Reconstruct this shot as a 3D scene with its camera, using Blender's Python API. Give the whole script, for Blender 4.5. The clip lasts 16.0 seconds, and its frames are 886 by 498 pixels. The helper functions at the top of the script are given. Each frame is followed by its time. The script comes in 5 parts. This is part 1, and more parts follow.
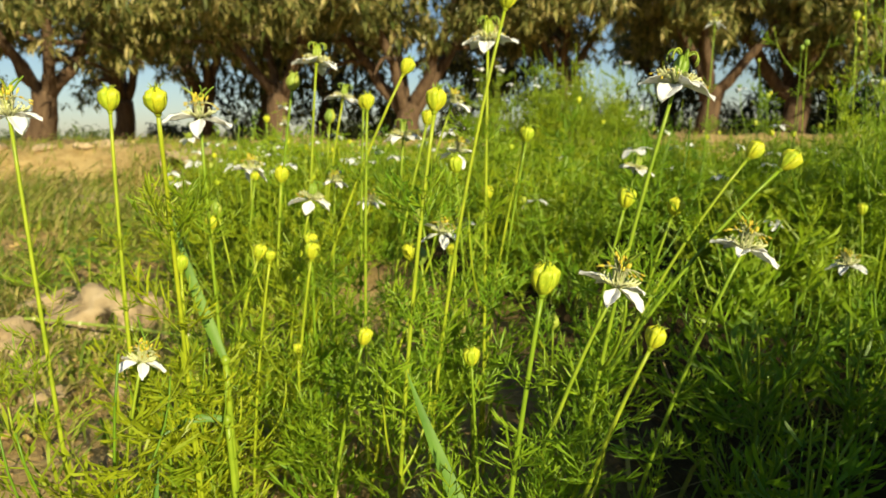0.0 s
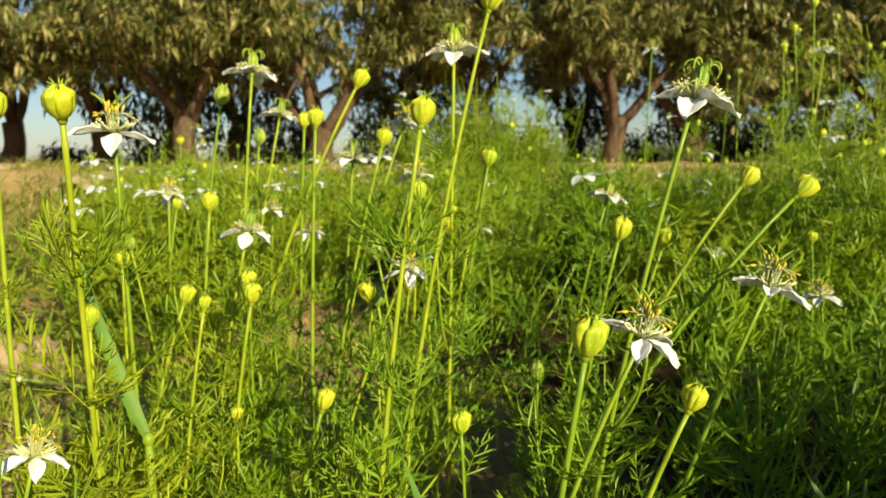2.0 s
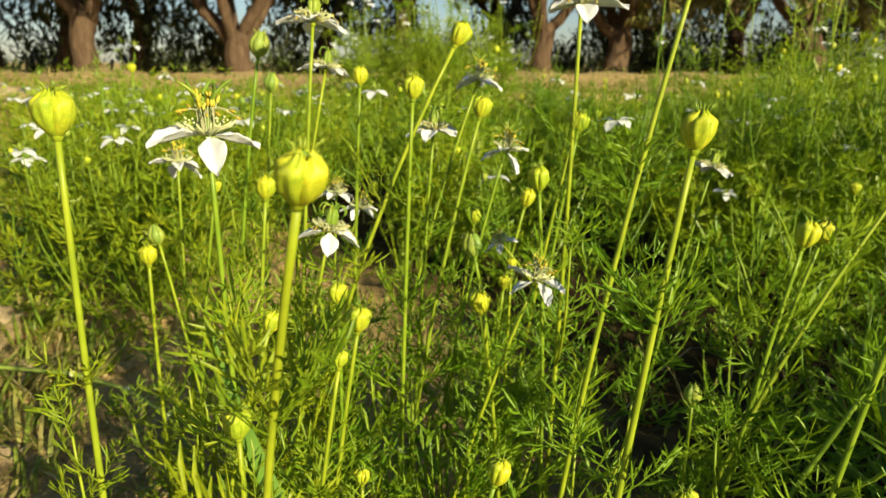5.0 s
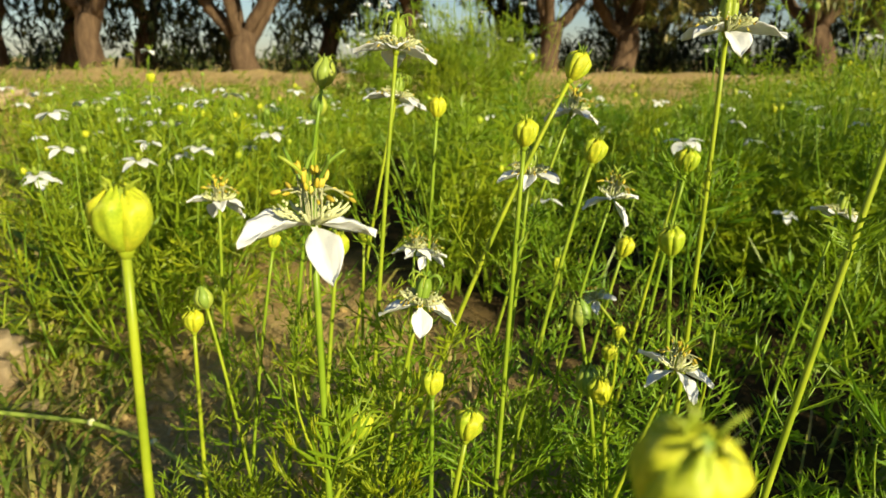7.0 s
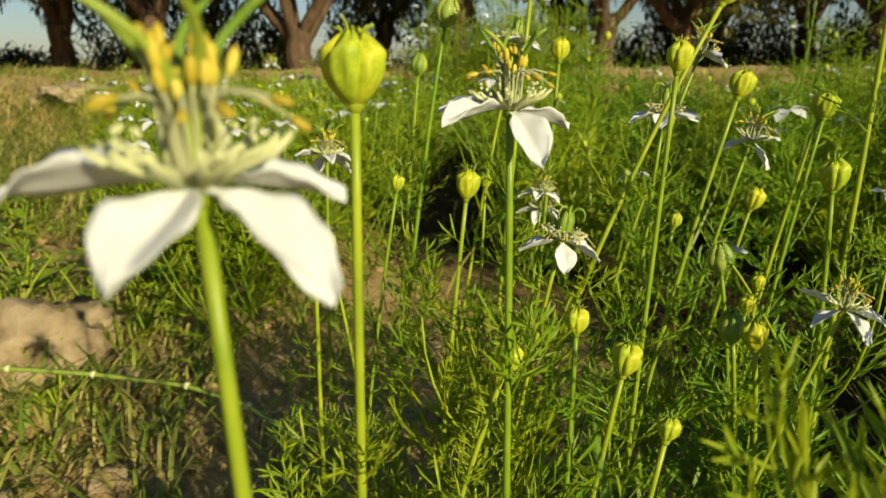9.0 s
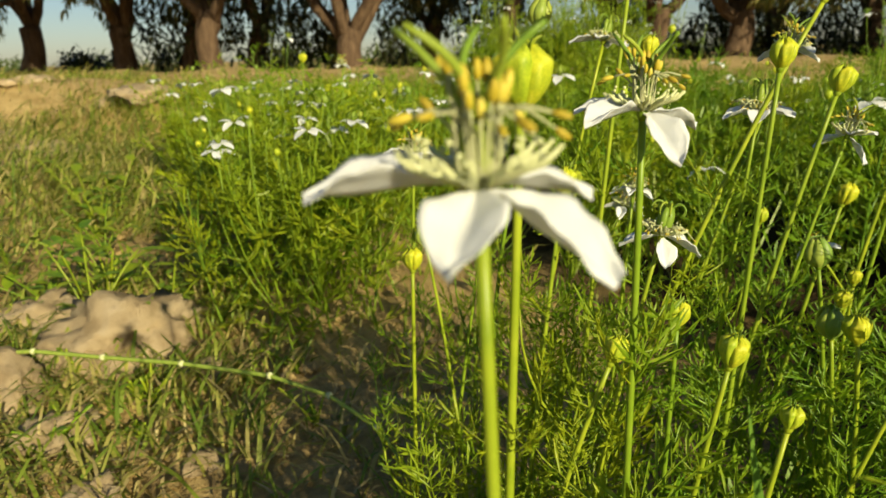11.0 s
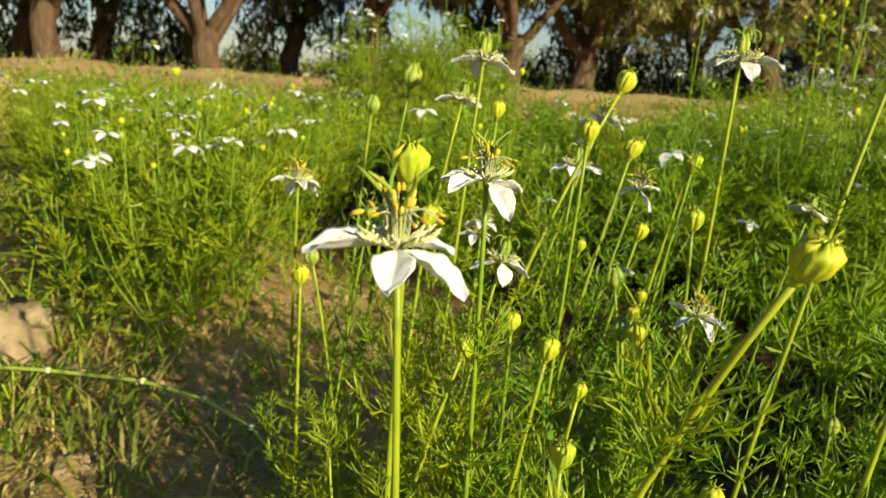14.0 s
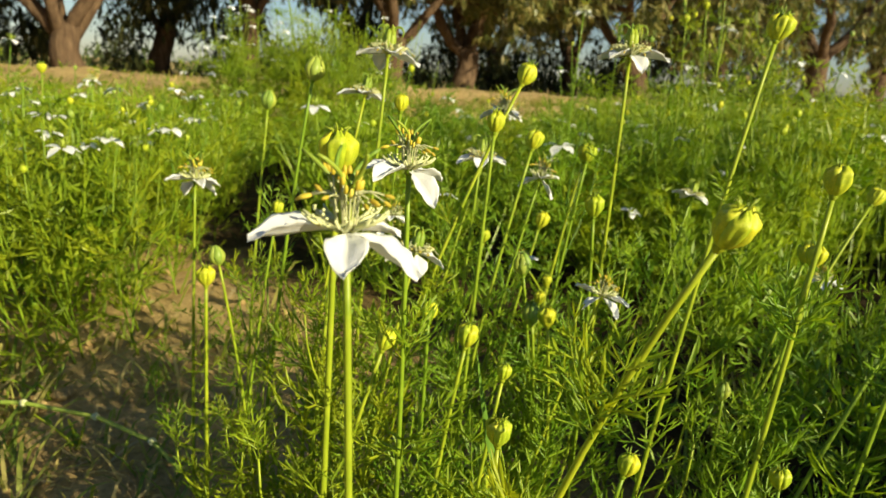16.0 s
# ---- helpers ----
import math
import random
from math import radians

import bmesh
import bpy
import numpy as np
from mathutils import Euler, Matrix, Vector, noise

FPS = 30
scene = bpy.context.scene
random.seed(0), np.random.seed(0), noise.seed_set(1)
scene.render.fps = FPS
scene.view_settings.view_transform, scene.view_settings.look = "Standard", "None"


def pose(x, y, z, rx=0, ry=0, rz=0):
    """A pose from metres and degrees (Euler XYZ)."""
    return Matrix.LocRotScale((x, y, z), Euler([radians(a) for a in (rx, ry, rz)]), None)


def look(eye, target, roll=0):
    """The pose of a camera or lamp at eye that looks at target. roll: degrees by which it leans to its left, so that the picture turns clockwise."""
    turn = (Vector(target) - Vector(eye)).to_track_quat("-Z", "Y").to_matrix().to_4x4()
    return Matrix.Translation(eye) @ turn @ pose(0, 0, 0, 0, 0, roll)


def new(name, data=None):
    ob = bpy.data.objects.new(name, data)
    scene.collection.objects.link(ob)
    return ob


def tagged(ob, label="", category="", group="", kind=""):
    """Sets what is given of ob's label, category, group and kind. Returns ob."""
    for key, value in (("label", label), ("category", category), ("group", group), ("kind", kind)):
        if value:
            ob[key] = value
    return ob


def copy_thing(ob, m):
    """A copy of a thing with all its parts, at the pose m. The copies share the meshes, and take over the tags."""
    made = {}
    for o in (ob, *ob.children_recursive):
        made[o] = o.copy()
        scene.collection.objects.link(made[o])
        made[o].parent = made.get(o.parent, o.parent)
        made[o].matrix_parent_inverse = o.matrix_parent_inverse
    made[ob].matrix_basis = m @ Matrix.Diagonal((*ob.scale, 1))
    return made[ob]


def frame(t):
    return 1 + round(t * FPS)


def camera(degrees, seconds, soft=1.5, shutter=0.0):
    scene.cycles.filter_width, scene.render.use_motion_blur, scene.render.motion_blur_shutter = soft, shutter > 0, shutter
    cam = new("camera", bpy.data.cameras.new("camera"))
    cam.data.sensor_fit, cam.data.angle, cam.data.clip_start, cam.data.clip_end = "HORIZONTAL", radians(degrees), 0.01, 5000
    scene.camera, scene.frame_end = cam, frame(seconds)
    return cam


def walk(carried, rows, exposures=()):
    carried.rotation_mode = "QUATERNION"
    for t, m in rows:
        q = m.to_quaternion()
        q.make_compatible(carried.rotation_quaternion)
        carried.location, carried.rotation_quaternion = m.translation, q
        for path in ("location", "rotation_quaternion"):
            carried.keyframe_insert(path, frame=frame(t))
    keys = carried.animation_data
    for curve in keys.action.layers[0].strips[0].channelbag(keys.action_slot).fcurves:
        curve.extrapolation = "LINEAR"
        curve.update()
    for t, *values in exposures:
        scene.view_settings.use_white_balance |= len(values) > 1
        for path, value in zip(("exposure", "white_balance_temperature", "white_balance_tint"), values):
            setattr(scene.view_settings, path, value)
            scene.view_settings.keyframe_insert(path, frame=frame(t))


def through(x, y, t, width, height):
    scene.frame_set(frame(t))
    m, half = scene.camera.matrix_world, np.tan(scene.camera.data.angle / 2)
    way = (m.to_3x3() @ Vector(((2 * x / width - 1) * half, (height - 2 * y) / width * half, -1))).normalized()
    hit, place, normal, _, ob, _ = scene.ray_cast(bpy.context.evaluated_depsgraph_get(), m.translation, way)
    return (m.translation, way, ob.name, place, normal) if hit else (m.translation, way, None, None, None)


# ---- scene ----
cam = camera(66.3, 16.0)
PATH = [
    (0, (0.0008, 0.0002, 0.2724), (0.0006, 0.4929, 0.1872), -1.00),
    (0.5, (-0.0118, 0.0196, 0.2660), (0.0132, 0.5129, 0.1883), -1.07),
    (1, (-0.0256, 0.0385, 0.2709), (0.0312, 0.5307, 0.2039), 0.09),
    (1.5, (-0.0309, 0.0464, 0.2680), (0.0374, 0.5378, 0.2061), 0.11),
    (2, (-0.0293, 0.0653, 0.2696), (0.0341, 0.5567, 0.2026), -0.47),
    (2.5, (-0.0374, 0.0986, 0.2772), (0.0241, 0.5900, 0.2079), -0.69),
    (3, (-0.0496, 0.1249, 0.2924), (0.0147, 0.6115, 0.1972), 0.44),
    (3.5, (-0.0661, 0.1355, 0.2967), (0.0016, 0.6178, 0.1837), -0.03),
    (3.7, (-0.0711, 0.1367, 0.2952), (-0.0023, 0.6175, 0.1766), -0.34),
    (5.8, (-0.1456, 0.1929, 0.3200), (-0.0070, 0.6529, 0.1814), 0.84),
    (6, (-0.1478, 0.2000, 0.3226), (-0.0113, 0.6602, 0.1826), 1.20),
    (6.5, (-0.1523, 0.2239, 0.3240), (-0.0259, 0.6875, 0.1858), 0.66),
    (7, (-0.1515, 0.2418, 0.3236), (-0.0363, 0.7093, 0.1889), 0.28),
    (7.5, (-0.1608, 0.2587, 0.3214), (-0.0681, 0.7307, 0.1850), 0.33),
    (8, (-0.1724, 0.2648, 0.3174), (-0.0849, 0.7384, 0.1829), 0.42),
    (8.5, (-0.1841, 0.2622, 0.3079), (-0.0876, 0.7350, 0.1771), 0.21),
    (9, (-0.1871, 0.2536, 0.2947), (-0.1070, 0.7283, 0.1596), -0.46),
    (9.5, (-0.1959, 0.2566, 0.2902), (-0.1558, 0.7347, 0.1495), -2.22),
    (11.8, (-0.2185, 0.2304, 0.3072), (-0.1599, 0.7081, 0.1717), 0.01),
    (12, (-0.2212, 0.2256, 0.3102), (-0.1537, 0.7015, 0.1724), 0.52),
    (12.5, (-0.2240, 0.2164, 0.3177), (-0.1418, 0.6904, 0.1813), 1.99),
    (13, (-0.2277, 0.2038, 0.3210), (-0.1340, 0.6754, 0.1840), 2.50),
    (13.5, (-0.2319, 0.1886, 0.3260), (-0.1056, 0.6554, 0.1988), 2.94),
    (14, (-0.2344, 0.1809, 0.3213), (-0.0856, 0.6411, 0.1944), 3.41),
    (14.5, (-0.2418, 0.1815, 0.3219), (-0.0610, 0.6337, 0.2083), 4.45),
    (15, (-0.2487, 0.1795, 0.3267), (-0.0359, 0.6206, 0.2264), 4.84),
    (15.5, (-0.2534, 0.1822, 0.3263), (-0.0253, 0.6160, 0.2276), 4.94),
    (16, (-0.2472, 0.1836, 0.3170), (-0.0233, 0.6135, 0.1941), 3.37),
]
walk(cam, [(t, look(eye, target, roll)) for t, eye, target, roll in PATH], [(0, 0.72), (3.7, 0.72), (6, 0.72), (7.6, 0.66), (8.5, 0.43), (9.5, 0.27), (12, 0.58), (16, 0.74)])

# a phone's small aperture, focused on the near heads
cam.data.dof.use_dof = True
cam.data.dof.focus_distance = 0.23
cam.data.dof.aperture_fstop = 26.0

# ---------------------------------------------------------------- light
SUN_FROM = Vector((0.38, -0.84, 0.36)).normalized()      # low warm evening sun behind the camera's right shoulder
world = bpy.data.worlds.new("sky")
scene.world = world
world.use_nodes = True
wn = world.node_tree
bg = wn.nodes["Background"]
sky = wn.nodes.new("ShaderNodeTexSky")
sky.sky_type = "NISHITA"
sky.sun_disc = False
sky.dust_density, sky.air_density, sky.ozone_density = 0.4, 1.0, 3.0
sky.sun_elevation = math.asin(SUN_FROM.z)
sky.sun_rotation = math.atan2(SUN_FROM.x, SUN_FROM.y)
wn.links.new(sky.outputs[0], bg.inputs[0])
bg.inputs[1].default_value = 0.056
sun_data = bpy.data.lights.new("sun", "SUN")
sun_data.energy = 5.0
sun_data.angle = radians(0.5)
sun_data.color = (1.0, 0.88, 0.55)
sun = new("sun", sun_data)
sun.matrix_world = look(SUN_FROM * 20, (0, 0, 0))


# ---------------------------------------------------------------- materials
class Nodes:
    """Short hand for building a node material."""

    def __init__(self, name):
        self.mat = bpy.data.materials.new(name)
        self.mat.use_nodes = True
        self.t = self.mat.node_tree
        self.t.nodes.clear()
        self.out = self.t.nodes.new("ShaderNodeOutputMaterial")

    def add(self, kind, **inputs):
        n = self.t.nodes.new(kind)
        for k, v in inputs.items():
            self.put(n, k.replace("_", " "), v)
        return n

    def put(self, n, key, v):
        s = n.inputs[key]
        if isinstance(v, bpy.types.NodeSocket):
            self.t.links.new(v, s)
        else:
            s.default_value = (*v, 1) if s.type == "RGBA" and len(v) == 3 else v

    def noise(self, scale, detail=3.0, rough=0.55, where="Object"):
        c = self.t.nodes.new("ShaderNodeTexCoord")
        n = self.add("ShaderNodeTexNoise", Scale=scale, Detail=detail, Roughness=rough)
        self.t.links.new(c.outputs[where], n.inputs["Vector"])
        return n.outputs["Fac"]

    def ramp(self, fac, *stops):
        r = self.t.nodes.new("ShaderNodeValToRGB")
        e = r.color_ramp.elements
        while len(e) < len(stops):
            e.new(0.5)
        for k, (p, c) in zip(e, stops):
            k.position, k.color = p, (*c, 1)
        self.t.links.new(fac, r.inputs["Fac"])
        return r.outputs["Color"]

    def mix(self, fac, a, b, blend="MIX"):
        n = self.t.nodes.new("ShaderNodeMix")
        n.data_type, n.blend_type = "RGBA", blend
        for i, v in ((0, fac), (6, a), (7, b)):
            if isinstance(v, bpy.types.NodeSocket):
                self.t.links.new(v, n.inputs[i])
            else:
                n.inputs[i].default_value = v if i == 0 else (*v, 1)
        return n.outputs[2]

    def island(self):
        return self.t.nodes.new("ShaderNodeNewGeometry").outputs["Random Per Island"]

    def each(self):
        return self.t.nodes.new("ShaderNodeObjectInfo").outputs["Random"]

    def bump(self, height, strength, distance):
        return self.add("ShaderNodeBump", Height=height, Strength=strength, Distance=distance).outputs[0]

    def solid(self, colour, rough=0.6, bump=None, spec=0.4):
        p = self.add("ShaderNodeBsdfPrincipled", Base_Color=colour, Roughness=rough)
        p.inputs["Specular IOR Level"].default_value = spec
        if bump is not None:
            self.put(p, "Normal", bump)
        self.t.links.new(p.outputs[0], self.out.inputs[0])
        return self.mat

    def thin(self, colour, through, share, rough=0.45, bump=None, spec=0.35):
        """A thin living sheet: reflects, and lets some light through."""
        p = self.add("ShaderNodeBsdfPrincipled", Base_Color=colour, Roughness=rough)
        p.inputs["Specular IOR Level"].default_value = spec
        tr = self.add("ShaderNodeBsdfTranslucent", Color=through)
        if bump is not None:
            self.put(p, "Normal", bump)
        m = self.add("ShaderNodeMixShader", Fac=share)
        self.t.links.new(p.outputs[0], m.inputs[1])
        self.t.links.new(tr.outputs[0], m.inputs[2])
        self.t.links.new(m.outputs[0], self.out.inputs[0])
        return self.mat


def green(name, dark, light, share=0.35, rough=0.42, scale=60.0, per="each"):
    """Living green: mottled, each leaf or plant of its own tint, whole patches yellower or deeper."""
    n = Nodes(name)
    a = n.ramp(n.noise(scale), (0.3, dark), (0.7, light))
    tint = n.ramp(n.each(), (0.0, (0.66, 0.82, 0.70)), (0.5, (1.0, 1.0, 1.0)), (1.0, (1.26, 1.12, 0.80)))
    c = n.mix(1.0, a, tint, "MULTIPLY")
    if per == "patch":
        c = n.mix(1.0, a, n.ramp(n.noise(4.5, 2.0), (0.32, (0.66, 0.82, 0.70)), (0.5, (1.0, 1.0, 1.0)), (0.68, (1.26, 1.12, 0.80))), "MULTIPLY")
    return n.thin(c, n.mix(1.0, c, (1.25, 1.15, 0.5), "MULTIPLY"), share, rough)


def make_materials():
    m = {}
    m["leaf"] = green("nigella_leaf_green", (0.128, 0.255, 0.014), (0.275, 0.41, 0.020))
    m["far_leaf"] = green("field_leaf_green", (0.130, 0.26, 0.014), (0.28, 0.415, 0.021), share=0.42, scale=14.0)
    # sunlight is put into this leaf colour: yellower and brighter than the plain leaf
    m["sunny_leaf"] = green("sunlit_leaf_green", (0.185, 0.285, 0.014), (0.38, 0.455, 0.022), share=0.42, scale=14.0)
    m["patch_leaf"] = green("bed_leaf_green", (0.155, 0.265, 0.014), (0.34, 0.43, 0.021), share=0.42, scale=20.0, per="patch")
    m["stem"] = green("nigella_stem_green", (0.204, 0.297, 0.017), (0.340, 0.425, 0.030), share=0.15, rough=0.38, scale=90.0, per="each")
    m["field_stem"] = green("field_stem_green", (0.120, 0.216, 0.014), (0.228, 0.336, 0.020), share=0.15, scale=60.0, per="each")
    m["pistil"] = green("pistil_green", (0.19, 0.29, 0.03), (0.36, 0.46, 0.06), share=0.2, scale=300.0)
    m["capsule"] = green("capsule_green", (0.246, 0.343, 0.044), (0.405, 0.484, 0.097), share=0.2, scale=200.0, per="each")
    m["blade"] = green("grass_blade_green", (0.085, 0.19, 0.03), (0.16, 0.30, 0.045), share=0.3, scale=40.0, per="each")
    m["weed"] = green("weed_leaf_green", (0.12, 0.23, 0.016), (0.29, 0.39, 0.026), share=0.35, scale=50.0)

    n = Nodes("bud_yellow")
    a = n.ramp(n.noise(3.2, 4.0), (0.3, (0.44, 0.50, 0.026)), (0.55, (0.68, 0.66, 0.034)), (0.75, (0.81, 0.76, 0.09)))
    a = n.mix(1.0, a, n.ramp(n.noise(22.0, 3.0), (0.3, (0.74, 0.82, 0.7)), (0.7, (1.10, 1.08, 1.1))), "MULTIPLY")
    a = n.mix(1.0, a, n.ramp(n.each(), (0.0, (0.72, 0.88, 0.9)), (1.0, (1.08, 1.04, 1.0))), "MULTIPLY")
    m["bud"] = n.thin(a, n.mix(1.0, a, (1.1, 1.05, 0.5), "MULTIPLY"), 0.22, 0.5)

    n = Nodes("petal_white")
    c = n.t.nodes.new("ShaderNodeTexCoord")
    w = n.add("ShaderNodeTexWave", Scale=420.0, Distortion=2.0, Detail=1.0)
    n.t.links.new(c.outputs["Object"], w.inputs["Vector"])
    a = n.ramp(n.noise(160.0), (0.3, (0.78, 0.79, 0.81)), (0.65, (0.85, 0.86, 0.86)))
    m["petal"] = n.thin(a, (0.90, 0.92, 0.92), 0.24, 0.5, n.bump(w.outputs["Fac"], 0.25, 0.0004), 0.25)

    n = Nodes("anther_ochre")
    m["anther"] = n.solid(n.ramp(n.island(), (0.0, (0.34, 0.25, 0.02)), (0.5, (0.50, 0.39, 0.025)), (1.0, (0.62, 0.53, 0.09))), 0.6)
    n = Nodes("filament_pale")
    m["filament"] = n.thin(n.ramp(n.noise(400.0), (0.3, (0.52, 0.56, 0.24)), (0.7, (0.55, 0.50, 0.36))), (0.6, 0.7, 0.3), 0.3, 0.5)
    n = Nodes("nectary_cream")
    m["nectary"] = n.thin(n.ramp(n.noise(500.0), (0.3, (0.55, 0.60, 0.18)), (0.7, (0.80, 0.78, 0.55))), (0.7, 0.75, 0.3), 0.2, 0.5)

    n = Nodes("field_soil")
    big, mid, fine = n.noise(1.3, 4.0), n.noise(14.0, 5.0, 0.65), n.noise(160.0, 4.0, 0.7)
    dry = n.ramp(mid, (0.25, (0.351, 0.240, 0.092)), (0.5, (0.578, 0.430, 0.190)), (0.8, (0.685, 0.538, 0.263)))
    shaded = n.ramp(mid, (0.25, (0.029, 0.020, 0.009)), (0.55, (0.064, 0.045, 0.020)), (0.85, (0.127, 0.090, 0.039)))
    # shade among the plants is put into the plot's soil; the footpath beside it and the bank behind it are dry and pale
    c = n.t.nodes.new("ShaderNodeTexCoord")
    xyz = n.add("ShaderNodeSeparateXYZ", Vector=c.outputs["Object"])

    def calc(op, *vals):
        k = n.t.nodes.new("ShaderNodeMath")
        k.operation = op
        for i, v in enumerate(vals):
            n.put(k, i, v)
        return k.outputs[0]

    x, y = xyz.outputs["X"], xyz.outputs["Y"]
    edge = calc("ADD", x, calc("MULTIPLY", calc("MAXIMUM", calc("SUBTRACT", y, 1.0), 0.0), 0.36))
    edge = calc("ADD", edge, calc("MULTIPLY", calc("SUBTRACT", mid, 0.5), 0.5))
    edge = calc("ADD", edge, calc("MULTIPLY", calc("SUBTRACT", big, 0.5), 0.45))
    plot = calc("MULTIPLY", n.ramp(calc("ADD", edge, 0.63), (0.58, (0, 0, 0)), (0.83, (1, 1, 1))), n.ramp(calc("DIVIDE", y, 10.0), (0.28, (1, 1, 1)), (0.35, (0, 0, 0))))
    a = n.mix(plot, dry, shaded)
    b = n.ramp(fine, (0.3, (0.7, 0.67, 0.65)), (0.7, (1.15, 1.12, 1.08)))
    a = n.mix(1.0, a, b, "MULTIPLY")
    a = n.mix(1.0, a, n.ramp(big, (0.35, (0.8, 0.8, 0.8)), (0.65, (1.1, 1.08, 1.05))), "MULTIPLY")
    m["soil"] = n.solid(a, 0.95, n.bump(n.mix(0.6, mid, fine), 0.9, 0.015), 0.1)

    n = Nodes("soil_clod_pale")
    a = n.ramp(n.noise(27.360, 5.760, 0.576), (0.28, (0.25, 0.18, 0.10)), (0.5, (0.46, 0.35, 0.21)), (0.75, (0.58, 0.47, 0.32)))
    m["clod"] = n.solid(a, 0.95, n.bump(n.noise(55.0, 8.0, 0.8), 0.8, 0.009), 0.1)

    n = Nodes("grass_green_and_straw")
    a = n.ramp(n.island(), (0.0, (0.13, 0.21, 0.025)), (0.42, (0.27, 0.34, 0.042)), (0.70, (0.43, 0.40, 0.10)), (1.0, (0.56, 0.45, 0.20)))
    m["grass"] = n.thin(a, n.mix(1.0, a, (1.15, 1.1, 0.6), "MULTIPLY"), 0.35, 0.5)

    n = Nodes("dry_straw")
    m["straw"] = n.solid(n.ramp(n.island(), (0.0, (0.225, 0.150, 0.060)), (0.5, (0.375, 0.285, 0.128)), (1.0, (0.495, 0.413, 0.225))), 0.7)

    n = Nodes("mango_bark")
    c = n.t.nodes.new("ShaderNodeTexCoord")
    mp = n.add("ShaderNodeMapping", Scale=(9.0, 9.0, 2.0))
    n.t.links.new(c.outputs["Object"], mp.inputs["Vector"])
    f = n.add("ShaderNodeTexNoise", Scale=1.6, Detail=8.0, Roughness=0.72)
    n.t.links.new(mp.outputs[0], f.inputs["Vector"])
    a = n.ramp(f.outputs["Fac"], (0.3, (0.051, 0.032, 0.020)), (0.55, (0.128, 0.083, 0.051)), (0.8, (0.255, 0.178, 0.111)))
    m["bark"] = n.solid(a, 0.9, n.bump(f.outputs["Fac"], 0.9, 0.05), 0.15)

    n = Nodes("mango_leaf")
    a = n.ramp(n.island(), (0.0, (0.055, 0.080, 0.016)), (0.4, (0.135, 0.150, 0.040)), (0.75, (0.30, 0.275, 0.090)), (1.0, (0.46, 0.39, 0.17)))
    m["mango"] = n.thin(a, n.mix(1.0, a, (0.9, 1.0, 0.4), "MULTIPLY"), 0.22, 0.38, None, 0.5)
    # the shade under the mango crowns is put into this leaf colour
    n = Nodes("shaded_undergrowth_leaf")
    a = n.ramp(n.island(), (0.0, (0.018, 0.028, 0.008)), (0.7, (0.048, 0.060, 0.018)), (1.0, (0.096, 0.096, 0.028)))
    m["shaded_shrub"] = n.thin(a, a, 0.15, 0.5)
    n = Nodes("far_hedge_leaf")
    a = n.ramp(n.island(), (0.0, (0.05, 0.08, 0.02)), (1.0, (0.13, 0.17, 0.05)))
    m["hedge"] = n.thin(a, a, 0.2, 0.6)
    return m


MAT = make_materials()


